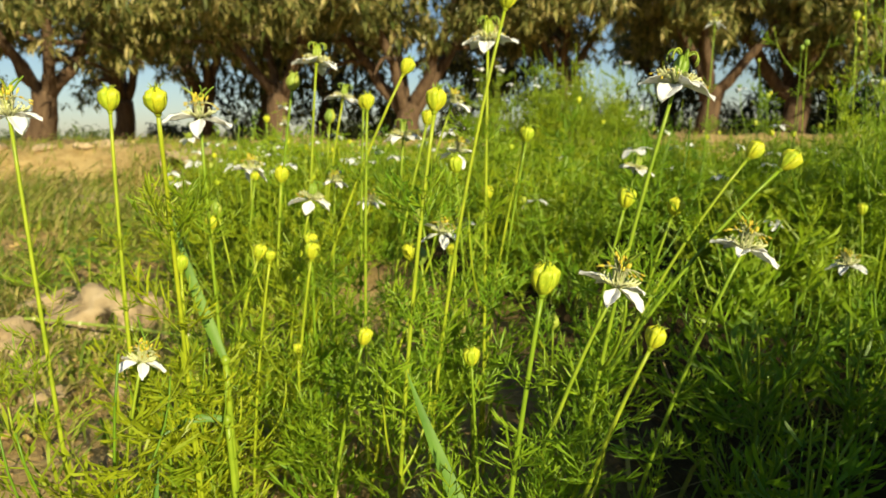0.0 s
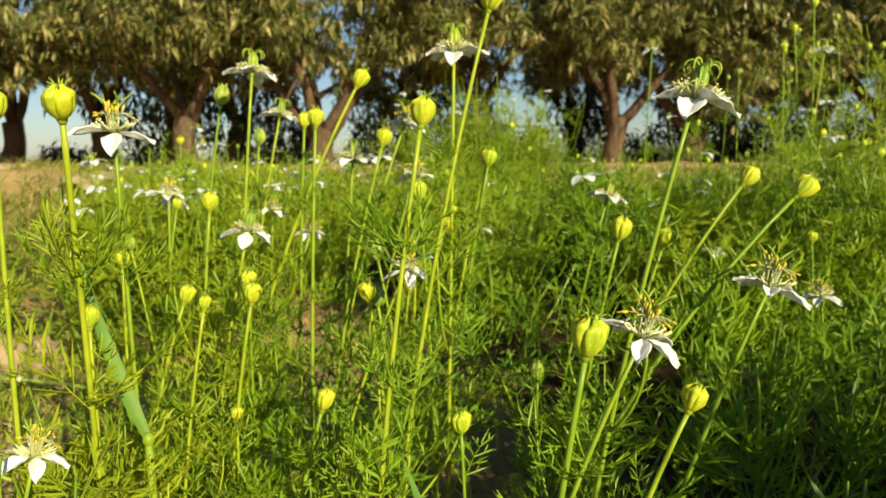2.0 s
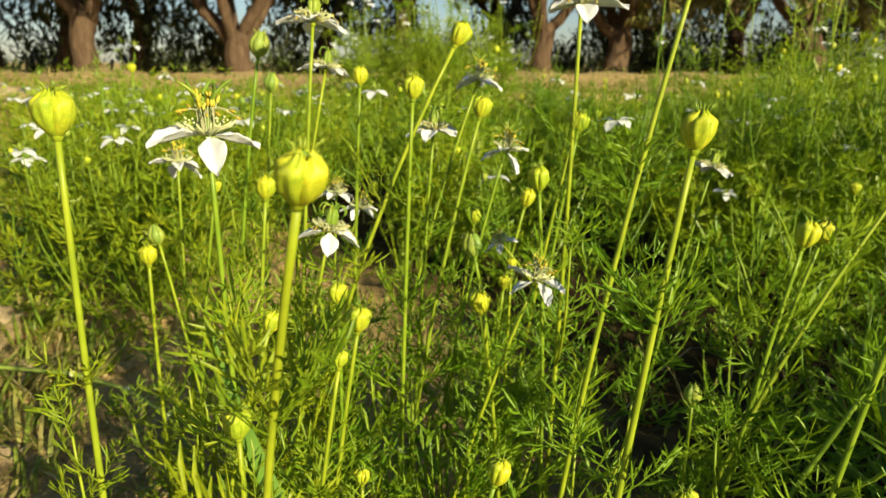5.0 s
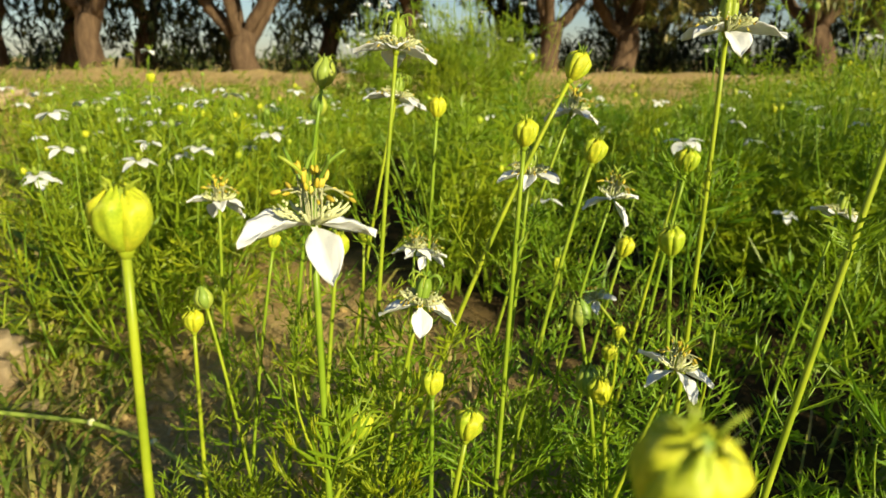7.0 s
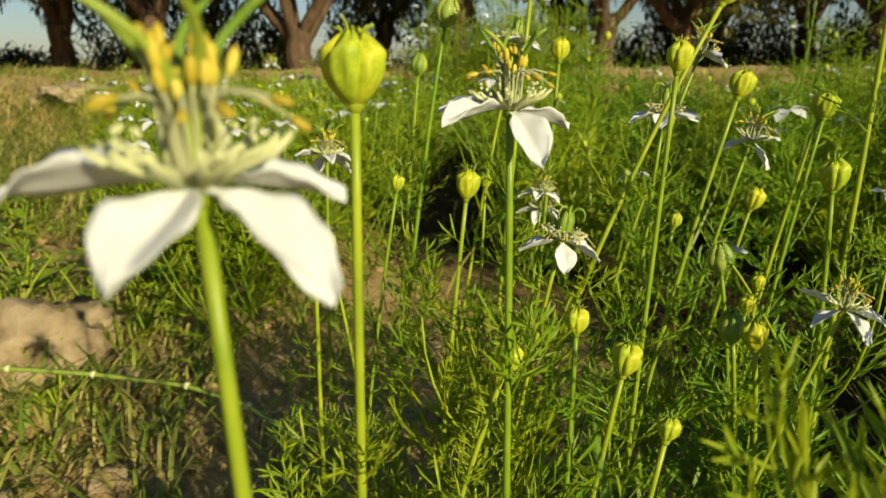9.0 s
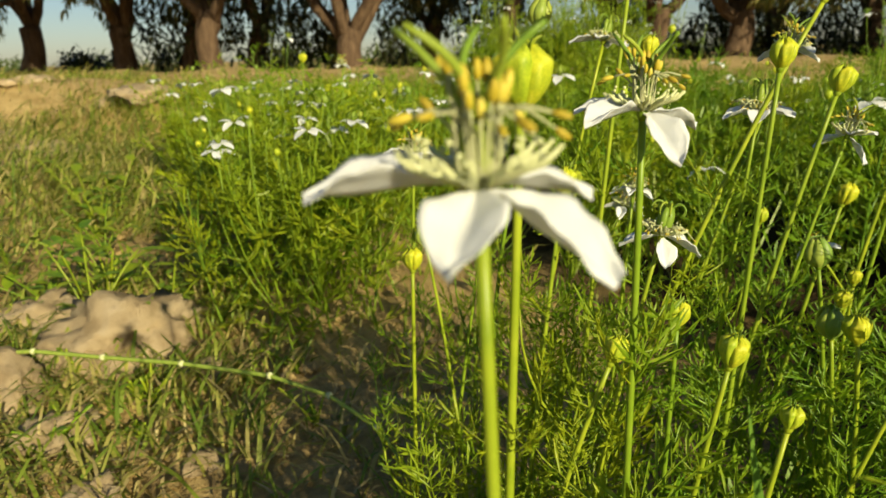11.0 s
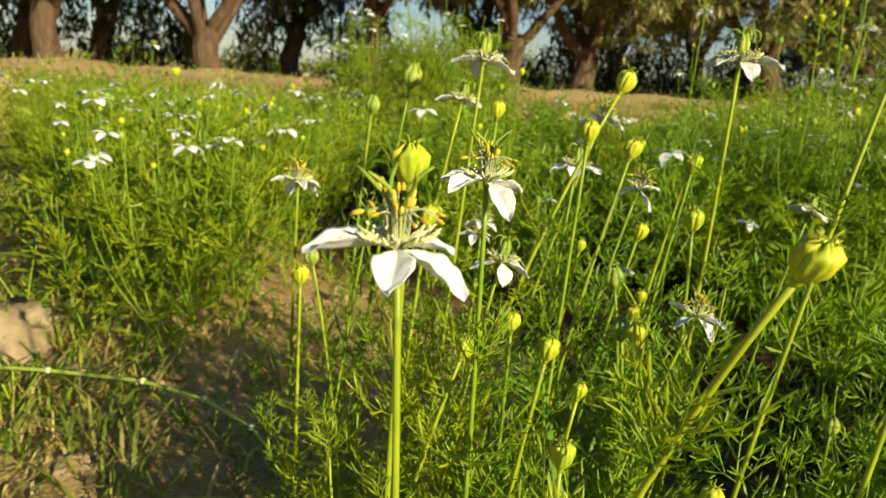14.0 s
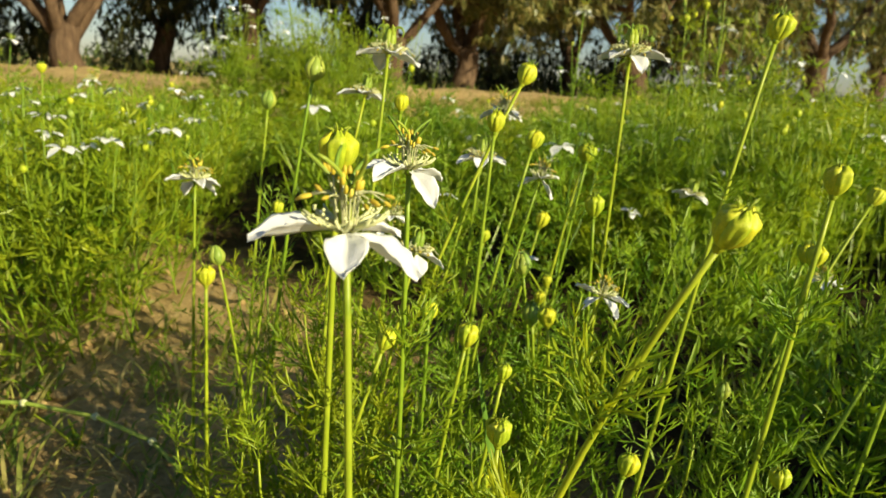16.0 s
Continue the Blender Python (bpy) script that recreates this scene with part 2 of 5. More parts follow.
# ---------------------------------------------------------------- mesh tools
class Geo:
    """Gathers faces for one mesh."""

    def __init__(self):
        self.v, self.f = [], []

    def tube(self, pts, radii, n=5, caps=True):
        pts = [Vector(p) for p in pts]
        start = len(self.v)
        side = None
        for i, p in enumerate(pts):
            d = (pts[min(i + 1, len(pts) - 1)] - pts[max(i - 1, 0)])
            d = d.normalized() if d.length > 1e-9 else Vector((0, 0, 1))
            side = d.orthogonal().normalized() if side is None else (side - d * side.dot(d)).normalized()
            up = d.cross(side)
            for k in range(n):
                a = 2 * math.pi * k / n
                self.v.append(p + (side * math.cos(a) + up * math.sin(a)) * radii[i])
        for i in range(len(pts) - 1):
            for k in range(n):
                a, b = start + i * n + k, start + i * n + (k + 1) % n
                self.f.append((a, b, b + n, a + n))
        if caps:
            self.f.append(tuple(start + k for k in reversed(range(n))))
            self.f.append(tuple(start + (len(pts) - 1) * n + k for k in range(n)))
        return self

    def ribbon(self, pts, widths, normal, fold=0.0):
        """A folded strip along pts: three vertices across."""
        pts = [Vector(p) for p in pts]
        normal = Vector(normal)
        s = len(self.v)
        for i, p in enumerate(pts):
            d = pts[min(i + 1, len(pts) - 1)] - pts[max(i - 1, 0)]
            side = d.cross(normal)
            side = side.normalized() if side.length > 1e-9 else d.orthogonal().normalized()
            w = widths[i]
            lift = side.cross(d).normalized() * (w * fold) if d.length > 1e-9 else Vector()
            self.v += [p - side * w + lift, p.copy(), p + side * w + lift]
        for i in range(len(pts) - 1):
            a = s + 3 * i
            self.f += [(a, a + 1, a + 4, a + 3), (a + 1, a + 2, a + 5, a + 4)]
        return self

    def sliver(self, pts, widths, normal):
        """A narrow pointed blade: two vertices across, one at the tip."""
        s = len(self.v)
        side = (pts[-1] - pts[0]).cross(normal)
        side = side.normalized() if side.length > 1e-9 else Vector((1, 0, 0))
        for p, w in zip(pts[:-1], widths):
            self.v += [p - side * w, p + side * w]
        self.v.append(pts[-1])
        n = len(pts) - 1
        for i in range(n - 1):
            a = s + 2 * i
            self.f.append((a, a + 1, a + 3, a + 2))
        self.f.append((s + 2 * n - 2, s + 2 * n - 1, s + 2 * n))
        return self

    def grid(self, rows):
        s, n = len(self.v), len(rows[0])
        for r in rows:
            self.v += [Vector(p) for p in r]
        for i in range(len(rows) - 1):
            for k in range(n - 1):
                a = s + i * n + k
                self.f.append((a, a + 1, a + n + 1, a + n))
        return self

    def ball(self, c, r, rz, nu=8, nv=5, axis=None):
        c = Vector(c)
        q = Vector((0, 0, 1)).rotation_difference(Vector(axis)) if axis is not None else None
        rows = []
        for j in range(nv + 1):
            b = math.pi * j / nv
            row = []
            for k in range(nu + 1):
                a = 2 * math.pi * k / nu
                p = Vector((r * math.sin(b) * math.cos(a), r * math.sin(b) * math.sin(a), rz * math.cos(b)))
                row.append(c + (q @ p if q else p))
            rows.append(row)
        return self.grid(rows)

    def join(self, other, m):
        s = len(self.v)
        self.v += [m @ v for v in other.v]
        self.f += [tuple(j + s for j in q) for q in other.f]
        return self

    def mesh(self, name, *mats, smooth=True):
        me = bpy.data.meshes.new(name)
        me.from_pydata([tuple(p) for p in self.v], [], self.f)
        for k in mats:
            me.materials.append(MAT[k])
        if smooth:
            me.shade_smooth()
        me.update()
        return me


def mesh_of(name, verts, faces, *mats, smooth=True):
    g = Geo()
    g.v, g.f = verts, faces
    return g.mesh(name, *mats, smooth=smooth)


def child(name, mesh, parent, m=None, label=""):
    ob = new(name, mesh)
    ob.parent = parent
    if m is not None:
        ob.matrix_basis = m
    return tagged(ob, label)


def curve_pts(a, b, c, n):
    """n + 1 points on a bent line from a through b to c."""
    a, b, c = Vector(a), Vector(b), Vector(c)
    la, lc = (b - a).length, (c - b).length
    tb = max(0.08, min(0.92, la / max(la + lc, 1e-6)))
    ctrl = (b - a * (1 - tb) ** 2 - c * tb ** 2) / (2 * tb * (1 - tb))
    return [a * (1 - t) ** 2 + ctrl * (2 * t * (1 - t)) + c * t * t for t in (i / n for i in range(n + 1))]


# ---------------------------------------------------------------- ground
def height(x, y):
    """The lie of the land: furrows, lumps, and a low bank of bare earth across the far end of the plot."""
    h = 0.012 * noise.noise((x * 2.2, y * 2.2, 0.3)) + 0.007 * noise.noise((x * 9, y * 9, 4.0)) + 0.009 * noise.noise((x * 31, y * 31, 9.0))
    far = math.exp(-((y - 7.0 + 0.12 * x) / 1.1) ** 2)
    h += max(0.0, min(1.0, (y - 3.0 - 0.12 * x + 0.5 * noise.noise((x * 0.8, 1.0, 6.0))) / 0.35)) * (0.13 + 0.07 * noise.noise((x * 1.6, y * 1.6, 8.0)) + 0.035 * noise.noise((x * 6, y * 6, 8.0))) * (1.0 if y < 9 else max(0.0, 1 - (y - 9) / 2))
    h += far * (0.06 + 0.05 * noise.noise((x * 0.9, y * 0.9, 2.0)))
    left = max(0.0, min(1.0, (-x - 0.55 - 0.2 * (y - 0.9)) / 0.5)) * max(0.0, min(1.0, (y + 1.0) / 1.4))
    heap = math.exp(-((x + 1.75 + 0.1 * (y - 3.8)) / 0.8) ** 2 - ((y - 3.9) / 0.8) ** 2)
    h += heap * (0.07 + 0.05 * noise.noise((x * 4, y * 4, 5.0)) + 0.025 * noise.noise((x * 13, y * 13, 5.0)))
    h += left * (0.03 + 0.03 * noise.noise((x * 3, y * 3, 7.0)))
    return h - 0.012


def build_ground():
    def axis(n, k, first):
        out = [first * (math.exp(k * i) - 1) / k for i in range(n)]
        return [-v for v in reversed(out[1:])] + out

    xs = axis(120, 0.066, 0.0115)
    ys = [v + 0.6 for v in axis(120, 0.066, 0.0115)]
    rows = [[(x, y, height(x, y) if abs(x) < 30 and abs(y) < 30 else -0.012) for x in xs] for y in ys]
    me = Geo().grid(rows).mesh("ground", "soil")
    tagged(new("ground", me), "dry brown crumbly field soil with lumps and furrows", "ground", kind="structure")


build_ground()


# ---------------------------------------------------------------- nigella parts
def lobe(g, p, d, length, width, bend):
    """One narrow, channelled, blunt leaf lobe."""
    d = d.normalized()
    side = d.cross(Vector((0.1, 0.15, 1))).normalized()
    up = side.cross(d).normalized()
    a = 1.1 * math.sin(2.4 * len(g.v))
    side, up = (side * math.cos(a) + up * math.sin(a)) * width, (up * math.cos(a) - side * math.sin(a)) * width * 0.9
    i = len(g.v)
    for t, w in ((0.0, 0.55), (0.60, 1.0), (1.0, 0.25)):
        c = p + d * length * t + bend * length * 0.48 * t * t
        g.v += [c - side * w + up * w, c, c + side * w + up * w]
    for k in range(2):
        a = i + 3 * k
        g.f += [(a, a + 1, a + 4, a + 3), (a + 1, a + 2, a + 5, a + 4)]


def flat_lobe(g, p, d, length, width, bend):
    """The same lobe with fewer faces, for plants in the crowd."""
    d = d.normalized()
    side = d.cross(Vector((0.2, 0.3, 1))).normalized()
    a = 2.4 * len(g.v)
    side = (side * math.cos(a) + side.cross(d) * math.sin(a)) * width
    q = p + d * length * 0.6 + bend * length * 0.10
    e = p + d * length + bend * length * 0.45
    i = len(g.v)
    g.v += [p - side * 0.6, p + side * 0.6, q + side, q - side, e]
    g.f += [(i, i + 1, i + 2, i + 3), (i + 3, i + 2, i + 4)]


def feather_leaf(rng, length, pairs, width, lobe=lobe):
    """A twice-cut leaf of thin, wide-spread lobes; it grows along +x and arches up (+z)."""
    g = Geo()
    up = Vector((0, 0, 1))
    pts = []
    sway = rng.uniform(-0.10, 0.10)
    for i in range(4):
        t = i / 3
        pts.append(Vector((length * 0.78 * t, length * (sway * t * t + 0.03 * math.sin(t * 3 + rng.random())), length * (0.02 * t + 0.14 * t * t))))
    g.tube(pts, [width * (0.80 - 0.16 * i) for i in range(4)], 3, caps=False)
    for k in range(pairs):
        t = 0.26 + 0.66 * k / max(pairs - 1, 1)
        i = min(int(t * 3), 2)
        p = pts[i].lerp(pts[i + 1], t * 3 - i)
        for s in (-1, 1):
            reach = length * (0.48 - 0.24 * t) * rng.uniform(0.7, 1.25)
            d = Vector((rng.uniform(0.55, 0.85), s * rng.uniform(0.55, 0.95), rng.uniform(-0.15, 0.40))).normalized()
            lobe(g, p, d, reach, width, up * rng.uniform(0.1, 0.7))
            for f, sp, chance in ((0.34, s * 0.62, 0.8), (0.46, -s * 0.60, 0.75), (0.68, s * 0.50, 0.5)):
                if rng.random() < chance:
                    dd = Vector((d.x + 0.15 - abs(sp) * 0.2, d.y + sp, d.z + rng.uniform(-0.15, 0.3)))
                    lobe(g, p + d * reach * f, dd, reach * rng.uniform(0.36, 0.60), width * 0.85, up * 0.4)
    lobe(g, pts[-1], pts[-1] - pts[-2], length * 0.26, width, up * 0.3)
    return g


def petal_geo(rng, length=1.0, curl=0.0):
    """An ovate, clawed and pointed petal along +x, one long, cupped along its midrib."""
    rows = []
    n, m = 16, 10
    tw = rng.uniform(-0.15, 0.15)
    for i in range(n + 1):
        t = i / n
        w = 0.040
        if t > 0.16:
            f = (t - 0.16) / 0.84
            w = 0.040 * (1 - f) + 0.205 * math.sin(math.pi * f ** 0.94) ** 0.88 + 0.004
        row = []
        for k in range(m + 1):
            u = 2 * k / m - 1
            z = (0.11 * abs(u) ** 1.4 - 0.05 * math.exp(-(u / 0.22) ** 2)) * (w / 0.22) + 0.05 * math.sin(t * math.pi) + curl * t * t
            z += 0.020 * math.sin(9 * t + 4 * u + 9 * tw) * t + 0.016 * math.sin(23 * t + 30 * tw) * u * u + 0.006 * math.sin(14 * u) * (1 - t) + tw * u * t * 0.35
            row.append((t * length, u * w * length, z * length))
        rows.append(row)
    g = Geo().grid(rows)
    top = len(g.v)
    # a thin under-side, so that the petal has an edge
    g.v += [p - Vector((0, 0, 0.012 * length)) for p in g.v[:top]]
    q = m + 1
    under = [(a + top, d + top, c + top, b + top) for a, b, c, d in g.f]
    rim = []
    for i in range(n):
        rim.append((i * q, i * q + q, i * q + q + top, i * q + top))
        rim.append((i * q + m + q, i * q + m, i * q + m + top, i * q + m + q + top))
    g.f += under + rim
    return g


def stamens(rng, spent):
    """Filaments and anthers of an open flower (size 1: its spread)."""
    fil, ant = Geo(), Geo()
    for k in range(30):
        a = 2 * math.pi * k / 30 + rng.uniform(-0.1, 0.1)
        r = Vector((math.cos(a), math.sin(a), 0))
        if spent:
            e = r * rng.uniform(0.18, 0.36) + Vector((0, 0, rng.uniform(0.02, 0.12)))
            mid = r * 0.12 + Vector((0, 0, 0.11))
        elif rng.random() < 0.22:
            e = r * rng.uniform(0.18, 0.29) + Vector((0, 0, rng.uniform(0.12, 0.26)))
            mid = r * 0.10 + Vector((0, 0, 0.24))
        else:
            e = r * rng.uniform(0.04, 0.14) + Vector((0, 0, rng.uniform(0.22, 0.36)))
            mid = r * 0.075 + Vector((0, 0, 0.16))
        p = r * 0.05
        pts = curve_pts(p, mid, e, 5)
        fil.tube(pts, [0.010, 0.009, 0.008, 0.008, 0.007, 0.006], 4)
        d = (pts[-1] - pts[-2]).normalized()
        ln = rng.uniform(0.033, 0.048) * (0.6 if spent else 0.95)
        ant.ball(pts[-1] + d * ln * 0.8, ln * 0.42, ln, 6, 5, d)
    return fil, ant


def nectaries(rng):
    g = Geo()
    for k in range(8):
        a = 2 * math.pi * (k + 0.5) / 8
        r = Vector((math.cos(a), math.sin(a), 0))
        s = Vector((-r.y, r.x, 0))
        for off in (-1, 1):
            pts = [r * 0.06, r * 0.14 + Vector((0, 0, 0.05)) + s * off * 0.015, r * 0.22 + Vector((0, 0, 0.075)) + s * off * 0.035, r * 0.27 + Vector((0, 0, 0.12)) + s * off * 0.045]
            g.tube(pts, [0.013, 0.020, 0.015, 0.007], 5)
        for q in range(3):
            g.ball(r * rng.uniform(0.16, 0.26) + s * rng.uniform(-0.05, 0.05) + Vector((0, 0, 0.10 + 0.03 * q)), 0.012, 0.012, 5, 4)
    return g


def carpel(spent):
    g = Geo()
    top = 0.34 if spent else 0.24
    for k in range(5):
        a = 2 * math.pi * k / 5
        r = Vector((math.cos(a), math.sin(a), 0))
        w = 0.052 if spent else 0.036
        pts = [r * 0.02, r * w * 0.9 + Vector((0, 0, top * 0.35)), r * w + Vector((0, 0, top * 0.7)), r * w * 0.7 + Vector((0, 0, top))]
        g.tube(pts, [w * 0.7, w, w * 0.95, w * 0.5], 7)
    return g


def style(rng, spent):
    """One long style that leans outwards, or curls over once the flower fades."""
    r, s = Vector((1, 0, 0)), Vector((0, 1, 0))
    if spent:
        pts = [r * 0.035 + Vector((0, 0, 0.32))]
        for i in range(1, 10):
            b = math.pi * 1.25 * i / 9
            pts.append(r * (0.04 + 0.085 * (1 - math.cos(b)) ** 0.9) + Vector((0, 0, 0.31 + 0.085 * math.sin(b))) + s * 0.02 * i / 9)
        rad = [0.018 - 0.0011 * i for i in range(10)]
    else:
        lean, high = rng.uniform(0.14, 0.30), rng.uniform(0.24, 0.34)
        pts = [r * (0.03 + lean * t ** 1.6) + s * 0.05 * math.sin(3 * t) + Vector((0, 0, 0.22 + high * t * (1.15 - 0.15 * t))) for t in (i / 7 for i in range(8))]
        rad = [0.018, 0.017, 0.016, 0.016, 0.015, 0.015, 0.014, 0.010]
    return Geo().tube(pts, rad, 6)


def three_styles(spent):
    return [style(random.Random(9 + i), spent).mesh("style", "pistil") for i in range(3)]


def sepal_geo(kind="bud"):
    """One of the five keeled lobes of a closed bud, round the z axis; the bud is one wide and stands on the origin."""
    bud = kind == "bud"
    rows = []
    n, m = 14, 10
    for i in range(n + 1):
        t = i / n
        if bud:
            # a barrel with a rounded foot; its lobes close over the top and end in a short point
            r = 0.10 + 0.33 * math.sin(min(1.0, t / 0.60) * math.pi / 2) ** 0.7 + 0.03 * t
            if t > 0.74:
                r *= 1 - 0.74 * ((t - 0.74) / 0.26) ** 1.6
            z = 1.0 * t
        else:
            r = 0.06 + 0.45 * math.sin(math.pi * (0.06 + 0.90 * t)) ** 0.75
            z = 1.12 * t
        half = math.radians(44) * (0.80 + 0.23 * math.sin(math.pi * min(1, t * 0.9 + 0.08)) ** 0.5)
        row = []
        for k in range(m + 1):
            u = 2 * k / m - 1
            if bud:
                rr = r * (0.97 - 0.32 * abs(u) ** 3.0 + 0.085 * math.exp(-((abs(u) - 0.40) / 0.17) ** 2) * min(1.0, 2.2 * t) - 0.05 * math.exp(-(u / 0.10) ** 2) * t + 0.05 * u)
                rr *= 1 + 0.045 * math.sin(9 * t + 5 * u) * math.sin(3.1 * u + 2)
                tip = (0.06 * math.cos(7 * u) - 0.03 * abs(u)) * max(0, t - 0.78) / 0.22
            else:
                rr = r * (0.98 - 0.30 * abs(u) ** 2.6 + 0.05 * math.exp(-(u / 0.17) ** 2) + 0.07 * u)
                rr *= 1 + 0.03 * math.sin(8 * t + 5 * u) * math.sin(3.1 * u + 2)
                tip = 0.08 * (1 - abs(u)) * max(0, t - 0.8) / 0.2
            row.append((rr * math.cos(u * half), rr * math.sin(u * half) + 0.05 * rr * u, z + tip + 0.05 * math.sin(u * 2.2) * t))
        rows.append(row)
    return Geo().grid(rows)


def bud_core(kind):
    g = Geo()
    g.ball((0, 0, 0.52), 0.28, 0.50, 10, 7)
    return g


def bud_tips(rng, kind):
    g = Geo()
    for k in range(7):
        a = 2 * math.pi * (k + 0.5) / 7 + rng.uniform(-0.3, 0.3)
        r = Vector((math.cos(a), math.sin(a), 0))
        h = rng.uniform(0.06, 0.26)
        pts = [r * 0.14 + Vector((0, 0, 0.92)), r * 0.20 + Vector((0, 0, 1.02 + h * 0.55)), r * rng.uniform(0.2, 0.40) + Vector((0, 0, 1.04 + h))]
        g.tube(pts, [0.034, 0.026, 0.012], 5)
    return g


class Parts:
    """Meshes shared by all nigella plants."""
    r = random.Random(5)
    leaf = [feather_leaf(random.Random(i), 1.0, p, 0.0175).mesh("leaf", "leaf") for i, p in enumerate((3, 4, 4, 3, 3, 4, 3))]
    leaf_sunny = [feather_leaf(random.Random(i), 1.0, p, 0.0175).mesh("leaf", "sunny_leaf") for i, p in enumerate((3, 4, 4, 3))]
    petal = [petal_geo(random.Random(20 + i), 1.0, c).mesh("petal", "petal") for i, c in enumerate((-0.03, -0.10, 0.03, -0.15))]
    sepal = sepal_geo("bud").mesh("sepal", "bud")
    sepal_green = sepal_geo("capsule").mesh("sepal", "capsule")
    core = bud_core("bud").mesh("core", "pistil")
    tips = [bud_tips(random.Random(40 + i), "bud").mesh("crest", "pistil") for i in range(3)]
    fil, ant, nec, carp, sty = {}, {}, {}, {}, {}
    for _s in (False, True):
        _f, _a = stamens(random.Random(3 + _s), _s)
        fil[_s], ant[_s] = _f.mesh("filament_tuft", "filament"), _a.mesh("anther_tuft", "anther")
        nec[_s] = nectaries(random.Random(8)).mesh("nectary_ring", "nectary")
        carp[_s] = carpel(_s).mesh("carpel", "pistil")
        sty[_s] = three_styles(_s)


def add_head(plant, kind, top, axis, size, rng, petals=None):
    """A flower, bud or capsule as a part of its plant, with its own pieces one level below."""
    q = Vector((0, 0, 1)).rotation_difference(axis.normalized()).to_matrix().to_4x4()
    turn = Matrix.Translation(top) @ q @ Matrix.Rotation(0.0 if petals else rng.uniform(0, 6.28), 4, "Z")
    if kind in ("flower", "spent"):
        spent = kind == "spent"
        head = child("flower", Parts.carp[spent], plant, turn @ Matrix.Scale(size, 4), "white flower with curled green styles" if spent else "white flower with upright ochre anthers")
        for name, me in (("filament_tuft", Parts.fil[spent]), ("anther_tuft", Parts.ant[spent]), ("nectary_ring", Parts.nec[spent])):
            child(name, me, head)
        arms = 7 if spent else 5
        for k in range(arms):
            child("style", rng.choice(Parts.sty[spent]), head, Matrix.Rotation(2 * math.pi * k / arms + rng.uniform(-0.25, 0.25), 4, "Z"))
        if not petals:
            petals = [(72 * k + rng.uniform(-8, 8), rng.uniform(0, 18) if spent else rng.uniform(0, 26), 1.0) for k in range(5)]
        for az, droop, reach, *wide in petals:
            m = Matrix.Rotation(radians(az), 4, "Z") @ Matrix.Rotation(radians(droop), 4, "Y")
            m = m @ Matrix.Rotation(rng.uniform(-0.12, 0.12), 4, "X") @ Matrix.Scale(0.47 * reach * rng.uniform(0.97, 1.03), 4)
            child("petal", rng.choice(Parts.petal), head, m @ Matrix.Translation((0.03, 0, 0)) @ Matrix.Scale(wide[0] if wide else 1.3 if spent else 1.0, 4, (0, 1, 0)))
    else:
        green_one = kind == "capsule"
        down = Matrix.Translation((0, 0, -0.5))
        head = child("bud", Parts.core, plant, turn @ Matrix.Scale(size, 4) @ down, "closed green seed capsule" if green_one else "closed yellow-green ribbed bud")
        for k in range(5):
            m = Matrix.Rotation(2 * math.pi * k / 5, 4, "Z") @ Matrix.Rotation(rng.uniform(-0.07, 0.07), 4, "Y")
            child("sepal", Parts.sepal_green if green_one else Parts.sepal, head, m @ Matrix.Scale(rng.uniform(0.96, 1.05), 4))
        child("crest", rng.choice(Parts.tips), head)
    return head


def leaf_at(plant, p, a, tilt, size, rng, kinds=Parts.leaf):
    m = Matrix.Translation(p) @ Matrix.Rotation(a, 4, "Z") @ Matrix.Rotation(-tilt, 4, "Y") @ Matrix.Rotation(rng.uniform(-0.5, 0.5), 4, "X") @ Matrix.Scale(size, 4)
    return child("leaf", rng.choice(kinds), plant, m)


LABELS = {
    "flower": "slender green nigella plant with one open white flower",
    "spent": "slender green nigella plant with a fading white flower and curled styles",
    "bud": "slender green nigella plant with one yellow-green bud",
    "capsule": "slender green nigella plant with a green seed capsule",
}


